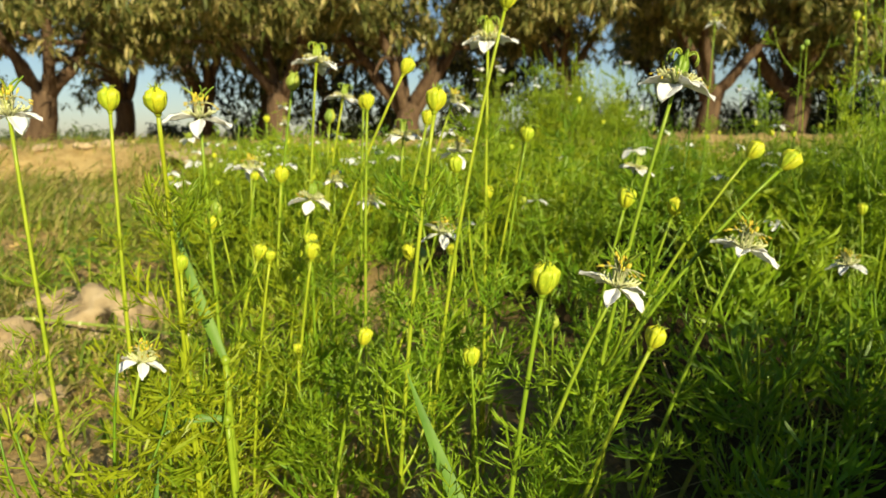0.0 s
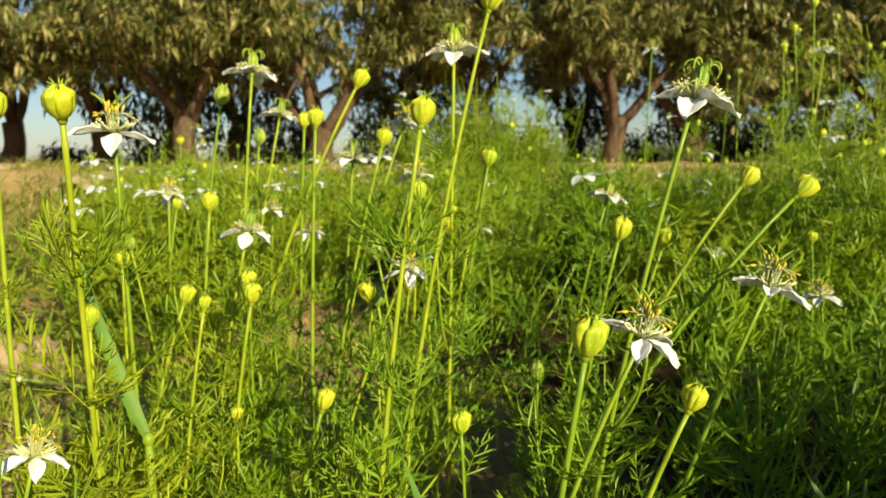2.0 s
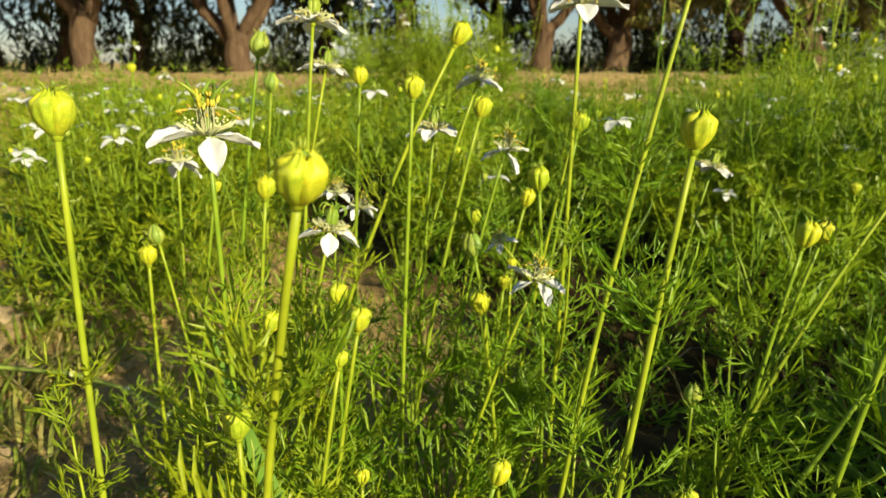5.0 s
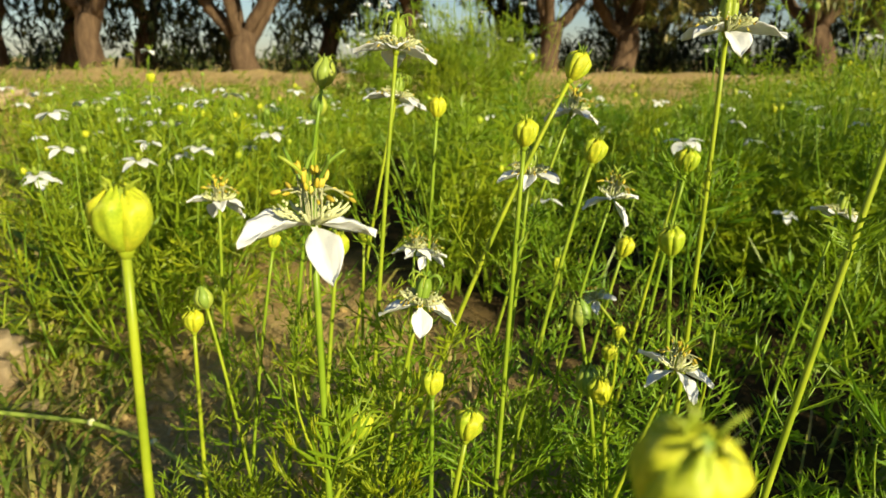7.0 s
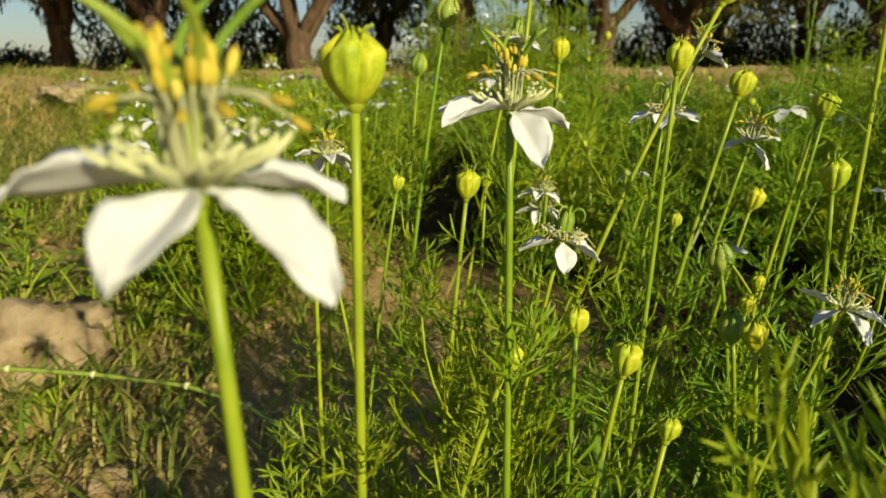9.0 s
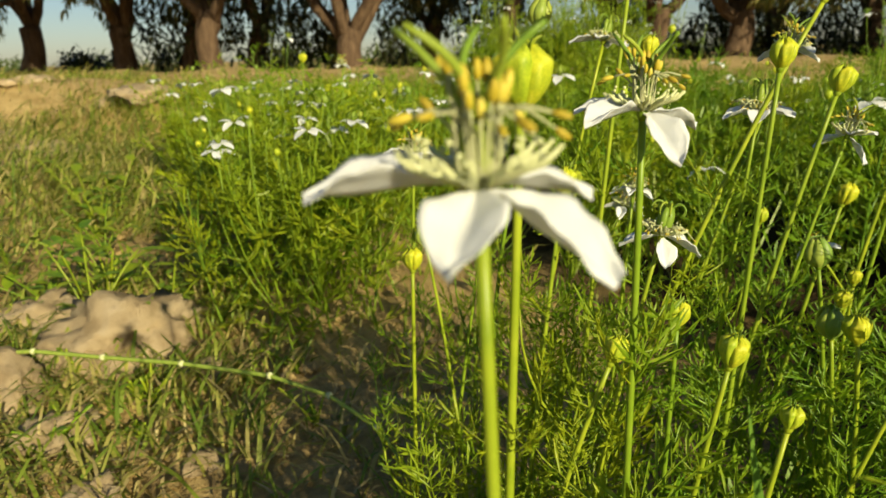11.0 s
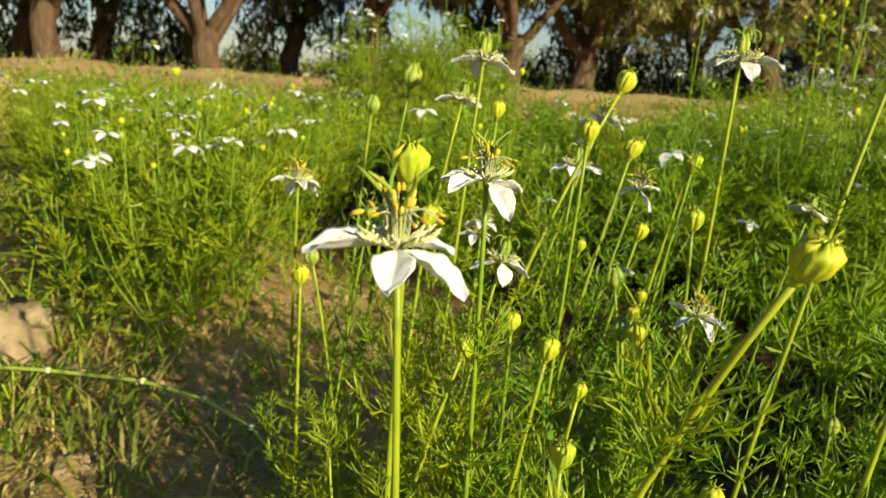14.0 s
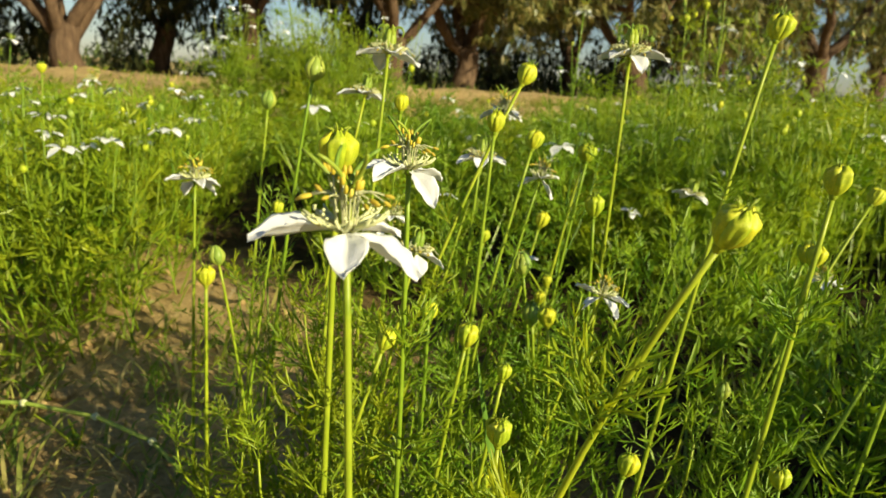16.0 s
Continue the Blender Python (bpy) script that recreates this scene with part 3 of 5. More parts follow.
def head_plant(kind, head, low, base, size, petals=None, whorl=0):
    """One tall nigella plant: the place of its head, a place on its stem, its foot, and the head's width."""
    rng = random.Random(int(abs(head[0]) * 7000 + head[1] * 9100 + head[2] * 3300))
    foot = Vector((base[0], base[1], height(base[0], base[1]) - 0.004))
    plant = new("nigella_plant")
    plant.location = foot
    tagged(plant, LABELS[kind], "plant", "nigella plants in the field")
    top, mid = Vector(head) - foot, Vector(low) - foot
    pts = curve_pts(Vector((0, 0, 0)), mid, top, 12)
    axis = (pts[-1] - pts[-3]).normalized()
    if kind in ("bud", "capsule"):
        end = top - axis * size * 0.46
    else:
        end = top - axis * size * 0.02
    pts[-1] = end
    if kind in ("flower", "spent") and axis.z < 0.95:
        axis = (axis + Vector((0, 0, 1.2))).normalized()      # the flower rights itself on a leaning stalk
    thick = 0.00115 if size > 0.010 else 0.0009
    if kind in ("flower", "spent"):
        thick = 0.0003 + size * 0.022
    g = Geo().tube(pts, [thick * (1.25 - 0.4 * i / 12) for i in range(13)], 7)
    # swollen top under the head
    g.ball(end, thick * 1.5, thick * 2.2, 7, 5, axis)
    # side shoots, each with a small tuft of leaves
    shoots = []
    tall = top.z
    for k in range(rng.choice((1, 2, 2))):
        t = rng.uniform(0.20, 0.52)
        i = int(t * 12)
        p = pts[i]
        a = rng.uniform(0, 6.28)
        ln = tall * rng.uniform(0.14, 0.26)
        e = p + Vector((math.cos(a) * ln * 0.5, math.sin(a) * ln * 0.5, ln))
        q = p + Vector((math.cos(a) * ln * 0.38, math.sin(a) * ln * 0.38, ln * 0.45))
        sp = curve_pts(p, q, e, 6)
        g.tube(sp, [thick * (0.8 - 0.06 * j) for j in range(7)], 5)
        shoots.append((sp, a))
    child("stem", g.mesh("stem", "stem"), plant)
    # tufts of leaves at the joints of the stem
    a = rng.uniform(0, 6.28)
    # plants on the path side take the leaf with sunlight in its colour
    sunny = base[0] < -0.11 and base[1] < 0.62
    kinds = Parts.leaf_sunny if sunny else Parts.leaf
    lush = 0.62 if base[0] < -0.155 else 1.0
    for t in ((0.08, 0.20, 0.33, 0.46, 0.60, 0.74) if sunny else (0.26, 0.44, 0.62, 0.79)):
        f = (t + rng.uniform(-0.03, 0.03)) * 12
        p = pts[int(f)].lerp(pts[int(f) + 1], f - int(f))
        spread = 0.060 * (1.08 - 0.80 * t) * rng.uniform(0.85, 1.15)
        for share in ((1.1, 0.9, 0.75) if sunny else (1.1, 0.9, 0.65) if t < 0.5 else (1.0, 0.8)):
            leaf_at(plant, p, a, rng.uniform(0.25, 1.0), spread * share * lush, rng, kinds)
            a += 2.1 + rng.uniform(-0.5, 0.5)
    if mid.z > 0.09:
        for k in range(whorl):
            leaf_at(plant, mid, 6.28 * k / whorl + rng.uniform(-0.4, 0.4), rng.uniform(0.5, 1.1), rng.uniform(0.024, 0.036) * 1.05, rng, kinds)
    for sp, b in shoots:
        for j, k in ((3, 0.6), (6, 0.0), (6, 2.2), (6, 4.1)):
            leaf_at(plant, sp[j], b + k + rng.uniform(-0.5, 0.5), rng.uniform(0.7, 1.25), rng.uniform(0.018, 0.030), rng, kinds)
    add_head(plant, kind, top, axis, size, rng, petals)
    return plant



# ---------------------------------------------------------------- trees
def leaf_cloud(rs, centres, per, spread, length, mat, name, droop=0.6):
    """Whorls of long drooping leaves, each folded along its midrib."""
    n = len(centres)
    c = np.repeat(np.array(centres), per, axis=0) + rs.normal(0, 1, (n * per, 3)) * spread
    k = len(c)
    a = rs.uniform(0, 2 * np.pi, k)
    dip = rs.normal(droop, 0.4, k)
    d = np.stack([np.cos(a) * np.cos(dip), np.sin(a) * np.cos(dip), -np.sin(dip)], 1)
    s = np.stack([-np.sin(a), np.cos(a), rs.normal(0, 0.35, k)], 1)
    s /= np.linalg.norm(s, axis=1)[:, None]
    up = np.cross(d, s)
    ln = (length * rs.uniform(0.6, 1.25, k))[:, None]
    w = ln * rs.uniform(0.10, 0.155, k)[:, None]
    p = [c, c + d * ln * 0.4 + s * w + up * w * 0.3, c + d * ln * 0.45, c + d * ln * 0.4 - s * w + up * w * 0.3, c + d * ln - np.array([0, 0, 0.12]) * ln]
    v = np.stack(p, 1).reshape(-1, 3)
    b = np.arange(k)[:, None] * 5
    f = np.concatenate([b + [[0, 1, 2]], b + [[0, 2, 3]], b + [[1, 4, 2]], b + [[2, 4, 3]]], 0)
    return mesh_of(name, v.tolist(), [tuple(x) for x in f.tolist()], mat, smooth=False)


def mango_tree(x, y, seed, girth, fork, lean, crown, floor, leaves=1750, tall=5.0):
    """A spreading mango: trunk, forked limbs and a crown of hanging leaf whorls. floor: how low the crown hangs."""
    rng = random.Random(seed)
    rs = np.random.RandomState(seed)
    tree = new("mango_tree")
    tree.location = (x, y, height(x, y) - 0.05)
    tagged(tree, "old mango tree with brown forked trunk and drooping leaves", "tree", "row of mango trees")
    g = Geo()
    top = Vector((lean[0], lean[1], fork))
    pts = [top * t + Vector((0.05 * math.sin(5 * t + seed), 0.04 * math.cos(4 * t), 0)) for t in (i / 8 for i in range(9))]
    g.tube(pts, [girth * (0.62 + 0.28 * (1 - i / 8) ** 4 - 0.06 * i / 8 + rng.uniform(-0.02, 0.02)) for i in range(9)], 14)
    trunk = child("trunk", g.mesh("trunk", "bark"), tree)
    tips = []
    n = rng.choice((4, 4, 5))
    a0 = rng.uniform(0, 6.28)
    for k in range(n):
        a = a0 + 6.28 * k / n + rng.uniform(-0.4, 0.4)
        reach = crown * rng.uniform(0.35, 0.75)
        e = top + Vector((math.cos(a) * reach, math.sin(a) * reach, rng.uniform(1.5, 2.7)))
        m = top + Vector((math.cos(a) * reach * 0.46, math.sin(a) * reach * 0.46, rng.uniform(0.60, 1.05)))
        lp = [p + Vector((rng.uniform(-1, 1), rng.uniform(-1, 1), rng.uniform(-1, 1))) * 0.05 for p in curve_pts(top - Vector((0, 0, 0.18)), m, e, 9)]
        lg = Geo().tube(lp, [girth * rng.uniform(0.85, 1.1) * (0.34 - 0.03 * i) for i in range(10)], 10)
        for j in range(4):
            i = rng.choice((3, 4, 5, 6, 7))
            p = lp[i]
            b = a + rng.uniform(-1.5, 1.5)
            ln = crown * rng.uniform(0.3, 0.6)
            q = p + Vector((math.cos(b) * ln, math.sin(b) * ln, rng.uniform(-0.3, 0.9)))
            bp = curve_pts(p, p.lerp(q, 0.5) + Vector((0, 0, 0.15)), q, 6)
            lg.tube(bp, [girth * (0.16 - 0.02 * z) for z in range(7)], 7)
            tips += [bp[3], bp[4], bp[5], bp[6]]
        child("limb", lg.mesh("limb", "bark"), tree)
        tips += lp[5:]
    # boughs: clumps of whorls, with gaps of air between them
    boughs = [(t.x, t.y, t.z, rng.uniform(0.22, 0.38)) for t in tips if t.z > floor + 0.1 and math.hypot(t.x - lean[0], t.y - lean[1]) > 0.55]
    while len(boughs) < 125 * (crown / 2.4) ** 2:
        a, r = rng.uniform(0, 6.28), crown * math.sqrt(rng.random())
        dome = math.sqrt(max(0.0, 1 - (r / crown) ** 2 * 0.8))
        low = floor + 0.8 * (1 - (r / crown) ** 2) + 0.35 * noise.noise((math.cos(a) * r * 0.8, math.sin(a) * r * 0.8, seed * 1.7))
        z = low + (tall * dome - low) * rng.random() ** 1.5
        boughs.append((lean[0] + math.cos(a) * r, lean[1] + math.sin(a) * r, z, rng.uniform(0.24, 0.46)))
    cen = []
    for k in range(leaves):
        x0, y0, z0, r0 = boughs[k % len(boughs)]
        cen.append((x0 + rng.gauss(0, r0 * 0.5), y0 + rng.gauss(0, r0 * 0.5), z0 + rng.gauss(0, r0 * 0.42) - 0.05))
    child("crown", leaf_cloud(rs, cen, 11, 0.032, 0.19, "mango", "crown"), tree, None, "dense crown of dull green and olive leaves")
    return tree


mango_tree(-2.65, 11.0, 1, 0.28, 1.00, (0.10, 0.2), 2.6, 1.85, 2000)
mango_tree(-0.48, 11.0, 2, 0.31, 0.75, (-0.03, 0.1), 2.4, 1.85, 2000)
mango_tree(4.30, 11.0, 3, 0.27, 0.95, (-0.05, 0.0), 2.3, 1.60, 2000)
mango_tree(5.75, 11.2, 4, 0.33, 0.90, (0.05, 0.2), 2.5, 1.50, 2000)
mango_tree(2.10, 11.9, 8, 0.22, 1.30, (0.10, 0.2), 2.1, 1.85, 1500)
mango_tree(-6.4, 10.8, 5, 0.32, 1.0, (0.3, 0.0), 2.8, 1.45, 2000)
mango_tree(8.9, 10.2, 6, 0.36, 0.9, (-0.2, 0.1), 2.8, 1.1)
mango_tree(12.4, 9.2, 7, 0.36, 1.0, (0.2, 0.1), 3.0, 0.8, 1000)
mango_tree(-10.2, 11.2, 10, 0.36, 1.0, (0.2, 0.1), 2.8, 0.9, 500)
mango_tree(15.6, 7.6, 11, 0.36, 1.0, (0.2, 0.1), 3.0, 0.5, 500)
# the second row, in the shade of the first
for bx, by, bs in ((-6.6, 14.2, 30), (-4.9, 14.0, 31), (-3.7, 14.4, 29), (-2.5, 14.8, 21), (1.0, 15.2, 22), (4.9, 15.2, 24), (8.3, 14.6, 25), (10.4, 14.4, 26), (14.0, 13.0, 27), (17.5, 11.0, 28)):
    mango_tree(bx, by, bs, 0.32, 1.0, (0.1, 0.1), 1.7, 0.45 if bx < -4 else 0.25, 300 if bx < -4 else 440, 4.6)


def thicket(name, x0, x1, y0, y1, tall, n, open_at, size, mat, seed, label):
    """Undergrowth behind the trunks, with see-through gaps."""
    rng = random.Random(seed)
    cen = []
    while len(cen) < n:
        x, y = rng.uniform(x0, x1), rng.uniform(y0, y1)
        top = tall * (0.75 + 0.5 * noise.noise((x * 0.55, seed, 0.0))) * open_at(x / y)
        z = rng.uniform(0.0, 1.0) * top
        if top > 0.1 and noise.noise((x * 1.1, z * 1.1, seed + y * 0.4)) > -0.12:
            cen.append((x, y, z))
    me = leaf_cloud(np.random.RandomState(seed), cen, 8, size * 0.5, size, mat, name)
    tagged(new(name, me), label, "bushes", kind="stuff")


def gaps(s):
    """Height of the undergrowth by its bearing x/y: open to the sky at a few places."""
    if s < -0.34:
        return 0.16
    h = 1.0
    for mid, wide, low in ((-0.05, 0.04, 0.3), (0.23, 0.06, 0.25), (0.42, 0.06, 0.3), (0.60, 0.03, 0.5), (0.80, 0.04, 0.4)):
        h = min(h, low + (1 - low) * min(1.0, abs(s - mid) / wide) ** 2)
    return h


thicket("undergrowth", -6.5, 19, 13.4, 16.0, 2.9, 3200, gaps, 0.24, "shaded_shrub", 31, "undergrowth behind the mango trunks with shade in its leaf colour")
thicket("far_woods", -34, 40, 22.0, 26.0, 0.7, 1600, lambda s: 1.0, 0.32, "hedge", 3, "far line of low green scrub behind the trees")


# ---------------------------------------------------------------- field of lower nigella plants
def filler_meshes(seed, tall, bushy, broad=1.0, twigs=0):
    """Stem and foliage of one branching plant; returns the meshes and where its heads go."""
    rng = random.Random(seed)
    st, fo, ends = Geo(), Geo(), []
    lean = Vector((rng.uniform(-0.12, 0.12), rng.uniform(-0.12, 0.12), 1)) * tall
    main = curve_pts((0, 0, 0), lean * 0.5 + Vector((rng.uniform(-0.02, 0.02), rng.uniform(-0.02, 0.02), 0)), lean, 8)
    st.tube(main, [0.0014 - 0.00009 * i for i in range(9)], 5)
    lines = [main]
    ends.append((main[-1], (main[-1] - main[-2]).normalized()))
    for k in range(rng.choice((3, 4, 5))):
        i = rng.choice((1, 2, 3, 4, 5))
        a = rng.uniform(0, 6.28)
        ln = (tall - main[i].z) * rng.uniform(0.65, 1.0)
        r = ln * rng.uniform(0.30, 0.55)
        e = main[i] + Vector((math.cos(a) * r, math.sin(a) * r, ln))
        q = main[i] + Vector((math.cos(a) * r * 0.7, math.sin(a) * r * 0.7, ln * 0.45))
        b = curve_pts(main[i], q, e, 6)
        st.tube(b, [0.0010 - 0.00007 * j for j in range(7)], 4)
        lines.append(b)
        ends.append((b[-1], (b[-1] - b[-2]).normalized()))
    for k in range(twigs):
        b0 = rng.choice(lines[:4])
        i = rng.choice((3, 4, 5)) if b0 is not main else rng.choice((4, 5, 6, 7))
        a, ln = rng.uniform(0, 6.28), tall * rng.uniform(0.10, 0.2)
        e = b0[i] + Vector((math.cos(a) * ln * 0.6, math.sin(a) * ln * 0.6, ln))
        b = curve_pts(b0[i], b0[i].lerp(e, 0.5) + Vector((math.cos(a), math.sin(a), 0)) * ln * 0.15, e, 4)
        st.tube(b, [0.0008, 0.0007, 0.0007, 0.0006, 0.0006], 4)
        lines.append(b)
        ends.append((b[-1], (b[-1] - b[-2]).normalized()))
    for line in lines:
        n = bushy if line is main else bushy - 2
        for k in range(n):
            t = (0.08 + (0.90 if twigs else 0.74) * (k - k % 2) / max(1, n - 1)) * (len(line) - 1)
            i = min(int(t), len(line) - 2)
            p = line[i].lerp(line[i + 1], t - i)
            size = broad * rng.uniform(0.042, 0.068) * (1.1 - 0.45 * t / (len(line) - 1))
            g = feather_leaf(random.Random(rng.randint(0, 5)), 1.0, 3, 0.020, flat_lobe)
            m = Matrix.Translation(p) @ Matrix.Rotation(rng.uniform(0, 6.28), 4, "Z") @ Matrix.Rotation(-rng.uniform(0.1, 1.0), 4, "Y") @ Matrix.Scale(size, 4)
            fo.join(g, m)
    return st, fo, ends


def simple_flower(rng):
    g = Geo()
    for k in range(5):
        a = 6.283 * k / 5 + rng.uniform(-0.15, 0.15)
        r, s = Vector((math.cos(a), math.sin(a), 0)), Vector((-math.sin(a), math.cos(a), 0))
        z = rng.uniform(-0.32, 0.02)
        rows = []
        for t, w in ((0.06, 0.035), (0.17, 0.12), (0.28, 0.165), (0.40, 0.14), (0.48, 0.07), (0.53, 0.006)):
            c = r * t + Vector((0, 0, z * t * t * 3 + 0.05 * math.sin(t * 6)))
            rows.append([c - s * w + Vector((0, 0, 0.02)), c, c + s * w + Vector((0, 0, 0.02))])
        g.grid(rows)
    return g


def simple_middle(rng):
    g = Geo()
    g.tube([(0, 0, -0.02), (0, 0, 0.14), (0, 0, 0.30)], [0.06, 0.08, 0.03], 6)
    for k in range(10):
        a = 6.283 * k / 10
        r = Vector((math.cos(a), math.sin(a), 0))
        g.tube([r * 0.05, r * 0.12 + Vector((0, 0, 0.16)), r * rng.uniform(0.12, 0.24) + Vector((0, 0, rng.uniform(0.2, 0.36)))], [0.012, 0.012, 0.02], 3)
    return g


def simple_bud():
    rows = []
    for i in range(7):
        t = i / 6
        r = 0.08 + 0.44 * math.sin(math.pi * (0.08 + 0.80 * t)) ** 0.7
        rows.append([(r * (1 + 0.09 * math.cos(5 * b)) * math.cos(b), r * (1 + 0.09 * math.cos(5 * b)) * math.sin(b), 1.1 * t - 0.5) for b in (2 * math.pi * k / 15 for k in range(16))])
    g = Geo().grid(rows)
    for k in range(5):
        a = 6.283 * k / 5
        g.tube([(0.15 * math.cos(a), 0.15 * math.sin(a), 0.5), (0.24 * math.cos(a), 0.24 * math.sin(a), 0.85)], [0.05, 0.02], 3)
    return g


SIMPLE_FLOWER = [simple_flower(random.Random(i)).mesh("petals", "petal") for i in range(3)]
SIMPLE_MIDDLE = simple_middle(random.Random(4)).mesh("pistil", "pistil")
SIMPLE_BUD = simple_bud().mesh("bud", "bud")
SIMPLE_CAPSULE = simple_bud().mesh("bud", "capsule")


def filler_kind(seed, tall, bushy, heads, leaf="far_leaf", twigs=0):
    """One plant kind at the origin, with its parts; copied over the field."""
    rng = random.Random(seed + 100)
    st, fo, ends = filler_meshes(seed, tall, bushy, 0.8 if twigs else 1.0, twigs)
    plant = new("nigella_plant")
    child("stem", st.mesh("stem", "field_stem"), plant)
    child("foliage", fo.mesh("foliage", leaf), plant)
    for (p, d), what in zip(ends, heads):
        q = Vector((0, 0, 1)).rotation_difference(d).to_matrix().to_4x4()
        m = Matrix.Translation(p) @ q @ Matrix.Rotation(rng.uniform(0, 6), 4, "Z")
        if what == "f":
            f = child("flower", SIMPLE_MIDDLE, plant, m @ Matrix.Scale(rng.uniform(0.026, 0.034), 4))
            child("petals", rng.choice(SIMPLE_FLOWER), f)
        elif what in "bc":
            child("bud", SIMPLE_BUD if what == "b" else SIMPLE_CAPSULE, plant, m @ Matrix.Scale(rng.uniform(0.0055, 0.0085), 4))
    return tagged(plant, "bushy young nigella plant with feathery green leaves" if not heads.strip("-") else "branching nigella plant with feathery leaves, buds and white flowers", "plant", "nigella plants in the field")


def field_edge(y):
    """The plot's edge along the footpath."""
    if y < 1.0:
        return -0.27 - 0.03 * y
    return -0.30 - 0.36 * (y - 1.0) + 0.16 * noise.noise((y * 1.7, 0.0, 6.0))


def furrow(x, y):
    """Bare strips between the sown beds."""
    if 0.8 < y < 2.2 and abs(x + 0.11 - 0.29 * (y - 1.0)) < 0.095 + 0.03 * noise.noise((y * 4, 0.0, 5.0)):
        return True
    if 0.85 < y < 1.7 and abs(x - 0.39) < 0.05:
        return True
    return y < 1.6 and noise.noise((x * 5.5, y * 5.5, 1.5)) < -0.22


def build_field():
    rng = random.Random(77)
    low = [filler_kind(i, t, 4, "----") for i, t in enumerate((0.12, 0.14, 0.16, 0.13))]
    mid = [filler_kind(10 + i, t, 6, h) for i, (t, h) in enumerate(((0.22, "f---c"), (0.24, "--bf-"), (0.20, "--fc-"), (0.26, "f--b-"), (0.23, "cf---")))]
    plain = [filler_kind(30 + i, t, 7, h) for i, (t, h) in enumerate(((0.22, "-----"), (0.25, "b----"), (0.20, "-----"), (0.23, "--f--")))]
    tall = [filler_kind(20 + i, t, 7, h) for i, (t, h) in enumerate(((0.31, "c-f--"), (0.33, "f-b--"), (0.29, "---f-")))]
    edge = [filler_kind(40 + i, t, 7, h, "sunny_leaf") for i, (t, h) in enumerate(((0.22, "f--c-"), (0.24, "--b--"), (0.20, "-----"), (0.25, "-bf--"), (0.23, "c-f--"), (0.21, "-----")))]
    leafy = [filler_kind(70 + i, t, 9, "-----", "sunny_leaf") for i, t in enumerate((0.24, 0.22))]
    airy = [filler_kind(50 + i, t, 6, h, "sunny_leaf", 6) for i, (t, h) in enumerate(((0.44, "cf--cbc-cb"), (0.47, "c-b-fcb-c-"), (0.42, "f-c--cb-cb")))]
    spots = []
    used = []

    def free(x, y, gap):
        return all((x - a) ** 2 + (y - b) ** 2 > gap * gap for a, b in used)

    def put(kinds, x, y, scale):
        used.append((x, y))
        k = rng.choice(kinds)
        m = Matrix.Translation((x, y, height(x, y) - 0.004)) @ Matrix.Rotation(rng.uniform(0, 6.28), 4, "Z")
        copy = copy_thing(k, m)
        copy.scale = (scale,) * 3
        spots.append(copy)

    # the bed beside the path: a leafy front with many flowers
    for _ in range(900):
        y = 0.96 + 1.0 * rng.random() ** 1.5
        x = rng.uniform(field_edge(y) - 0.01, -0.20 + 0.29 * (y - 1.0))
        if free(x, y, 0.047) and len(spots) < 62:
            put(edge, x, y, rng.uniform(1.0, 1.3))
    # leafy ones on the sunny edge, close by
    for x, y, t in ((-0.095, 0.385, 0.62), (-0.130, 0.288, 0.84), (-0.158, 0.335, 0.78), (-0.118, 0.345, 0.72), (-0.172, 0.400, 0.62)):
        put(leafy, x, y, t)
    # leafy young plants close by, under the tall heads
    for _ in range(900):
        y = rng.uniform(0.36, 0.85)
        x = rng.uniform(-0.12, 0.6)
        if y < 0.62 and x > 0.16 + 0.1 * y:
            continue
        if free(x, y, 0.052) and len(spots) < 70:
            put(low, x, y, rng.uniform(0.8, 1.25))
    # low bushy ones in the shade beside them
    for _ in range(600):
        y = rng.uniform(0.26, 0.80)
        x = rng.uniform(0.17 + 0.05 * y, 0.34 + 0.3 * y)
        if free(x, y, 0.048) and len(spots) < 98:
            put(low, x, y, rng.uniform(0.75, 1.2) * (1.0 + 0.5 * max(0.0, y - 0.4)))
    # flowers of the next row beside the path
    for _ in range(900):
        y = rng.uniform(0.85, 2.0)
        x = rng.uniform(field_edge(y) + 0.02, 1.5)
        if not furrow(x, y) and not (y < 1.02 and x < 0.1) and free(x, y, 0.062) and len(spots) < 220:
            put(mid if x < 0.2 and rng.random() < 0.4 else plain, x, y, rng.uniform(0.85, 1.2) * 1.13)
    # a leafy edge along the footpath
    for _ in range(400):
        y = rng.uniform(1.0, 1.95)
        x = field_edge(y) + rng.uniform(-0.04, 0.2)
        if not furrow(x, y) and free(x, y, 0.05) and len(spots) < 255:
            put(edge, x, y, rng.uniform(0.85, 1.2))
    # thin branching ones that stand over the rest
    for x, y, t in ((0.56, 1.03, 0.92), (0.62, 0.91, 0.95), (0.70, 1.06, 1.05), (0.77, 0.98, 1.0), (0.60, 1.20, 0.95), (0.86, 1.10, 1.05)):
        put(airy, x, y, t)
    for x, y, t in ((-0.36, 1.42, 1.0), (-0.29, 1.52, 1.02), (-0.44, 1.52, 0.97), (-0.22, 1.46, 1.0), (-0.40, 1.64, 1.08), (-0.14, 1.58, 1.05), (0.64, 1.30, 1.12), (0.82, 1.24, 1.15)):
        put(tall, x, y, t)
    for k in low + mid + plain + edge + leafy + tall + airy:
        for o in (k, *k.children_recursive):
            bpy.data.objects.remove(o)


build_field()


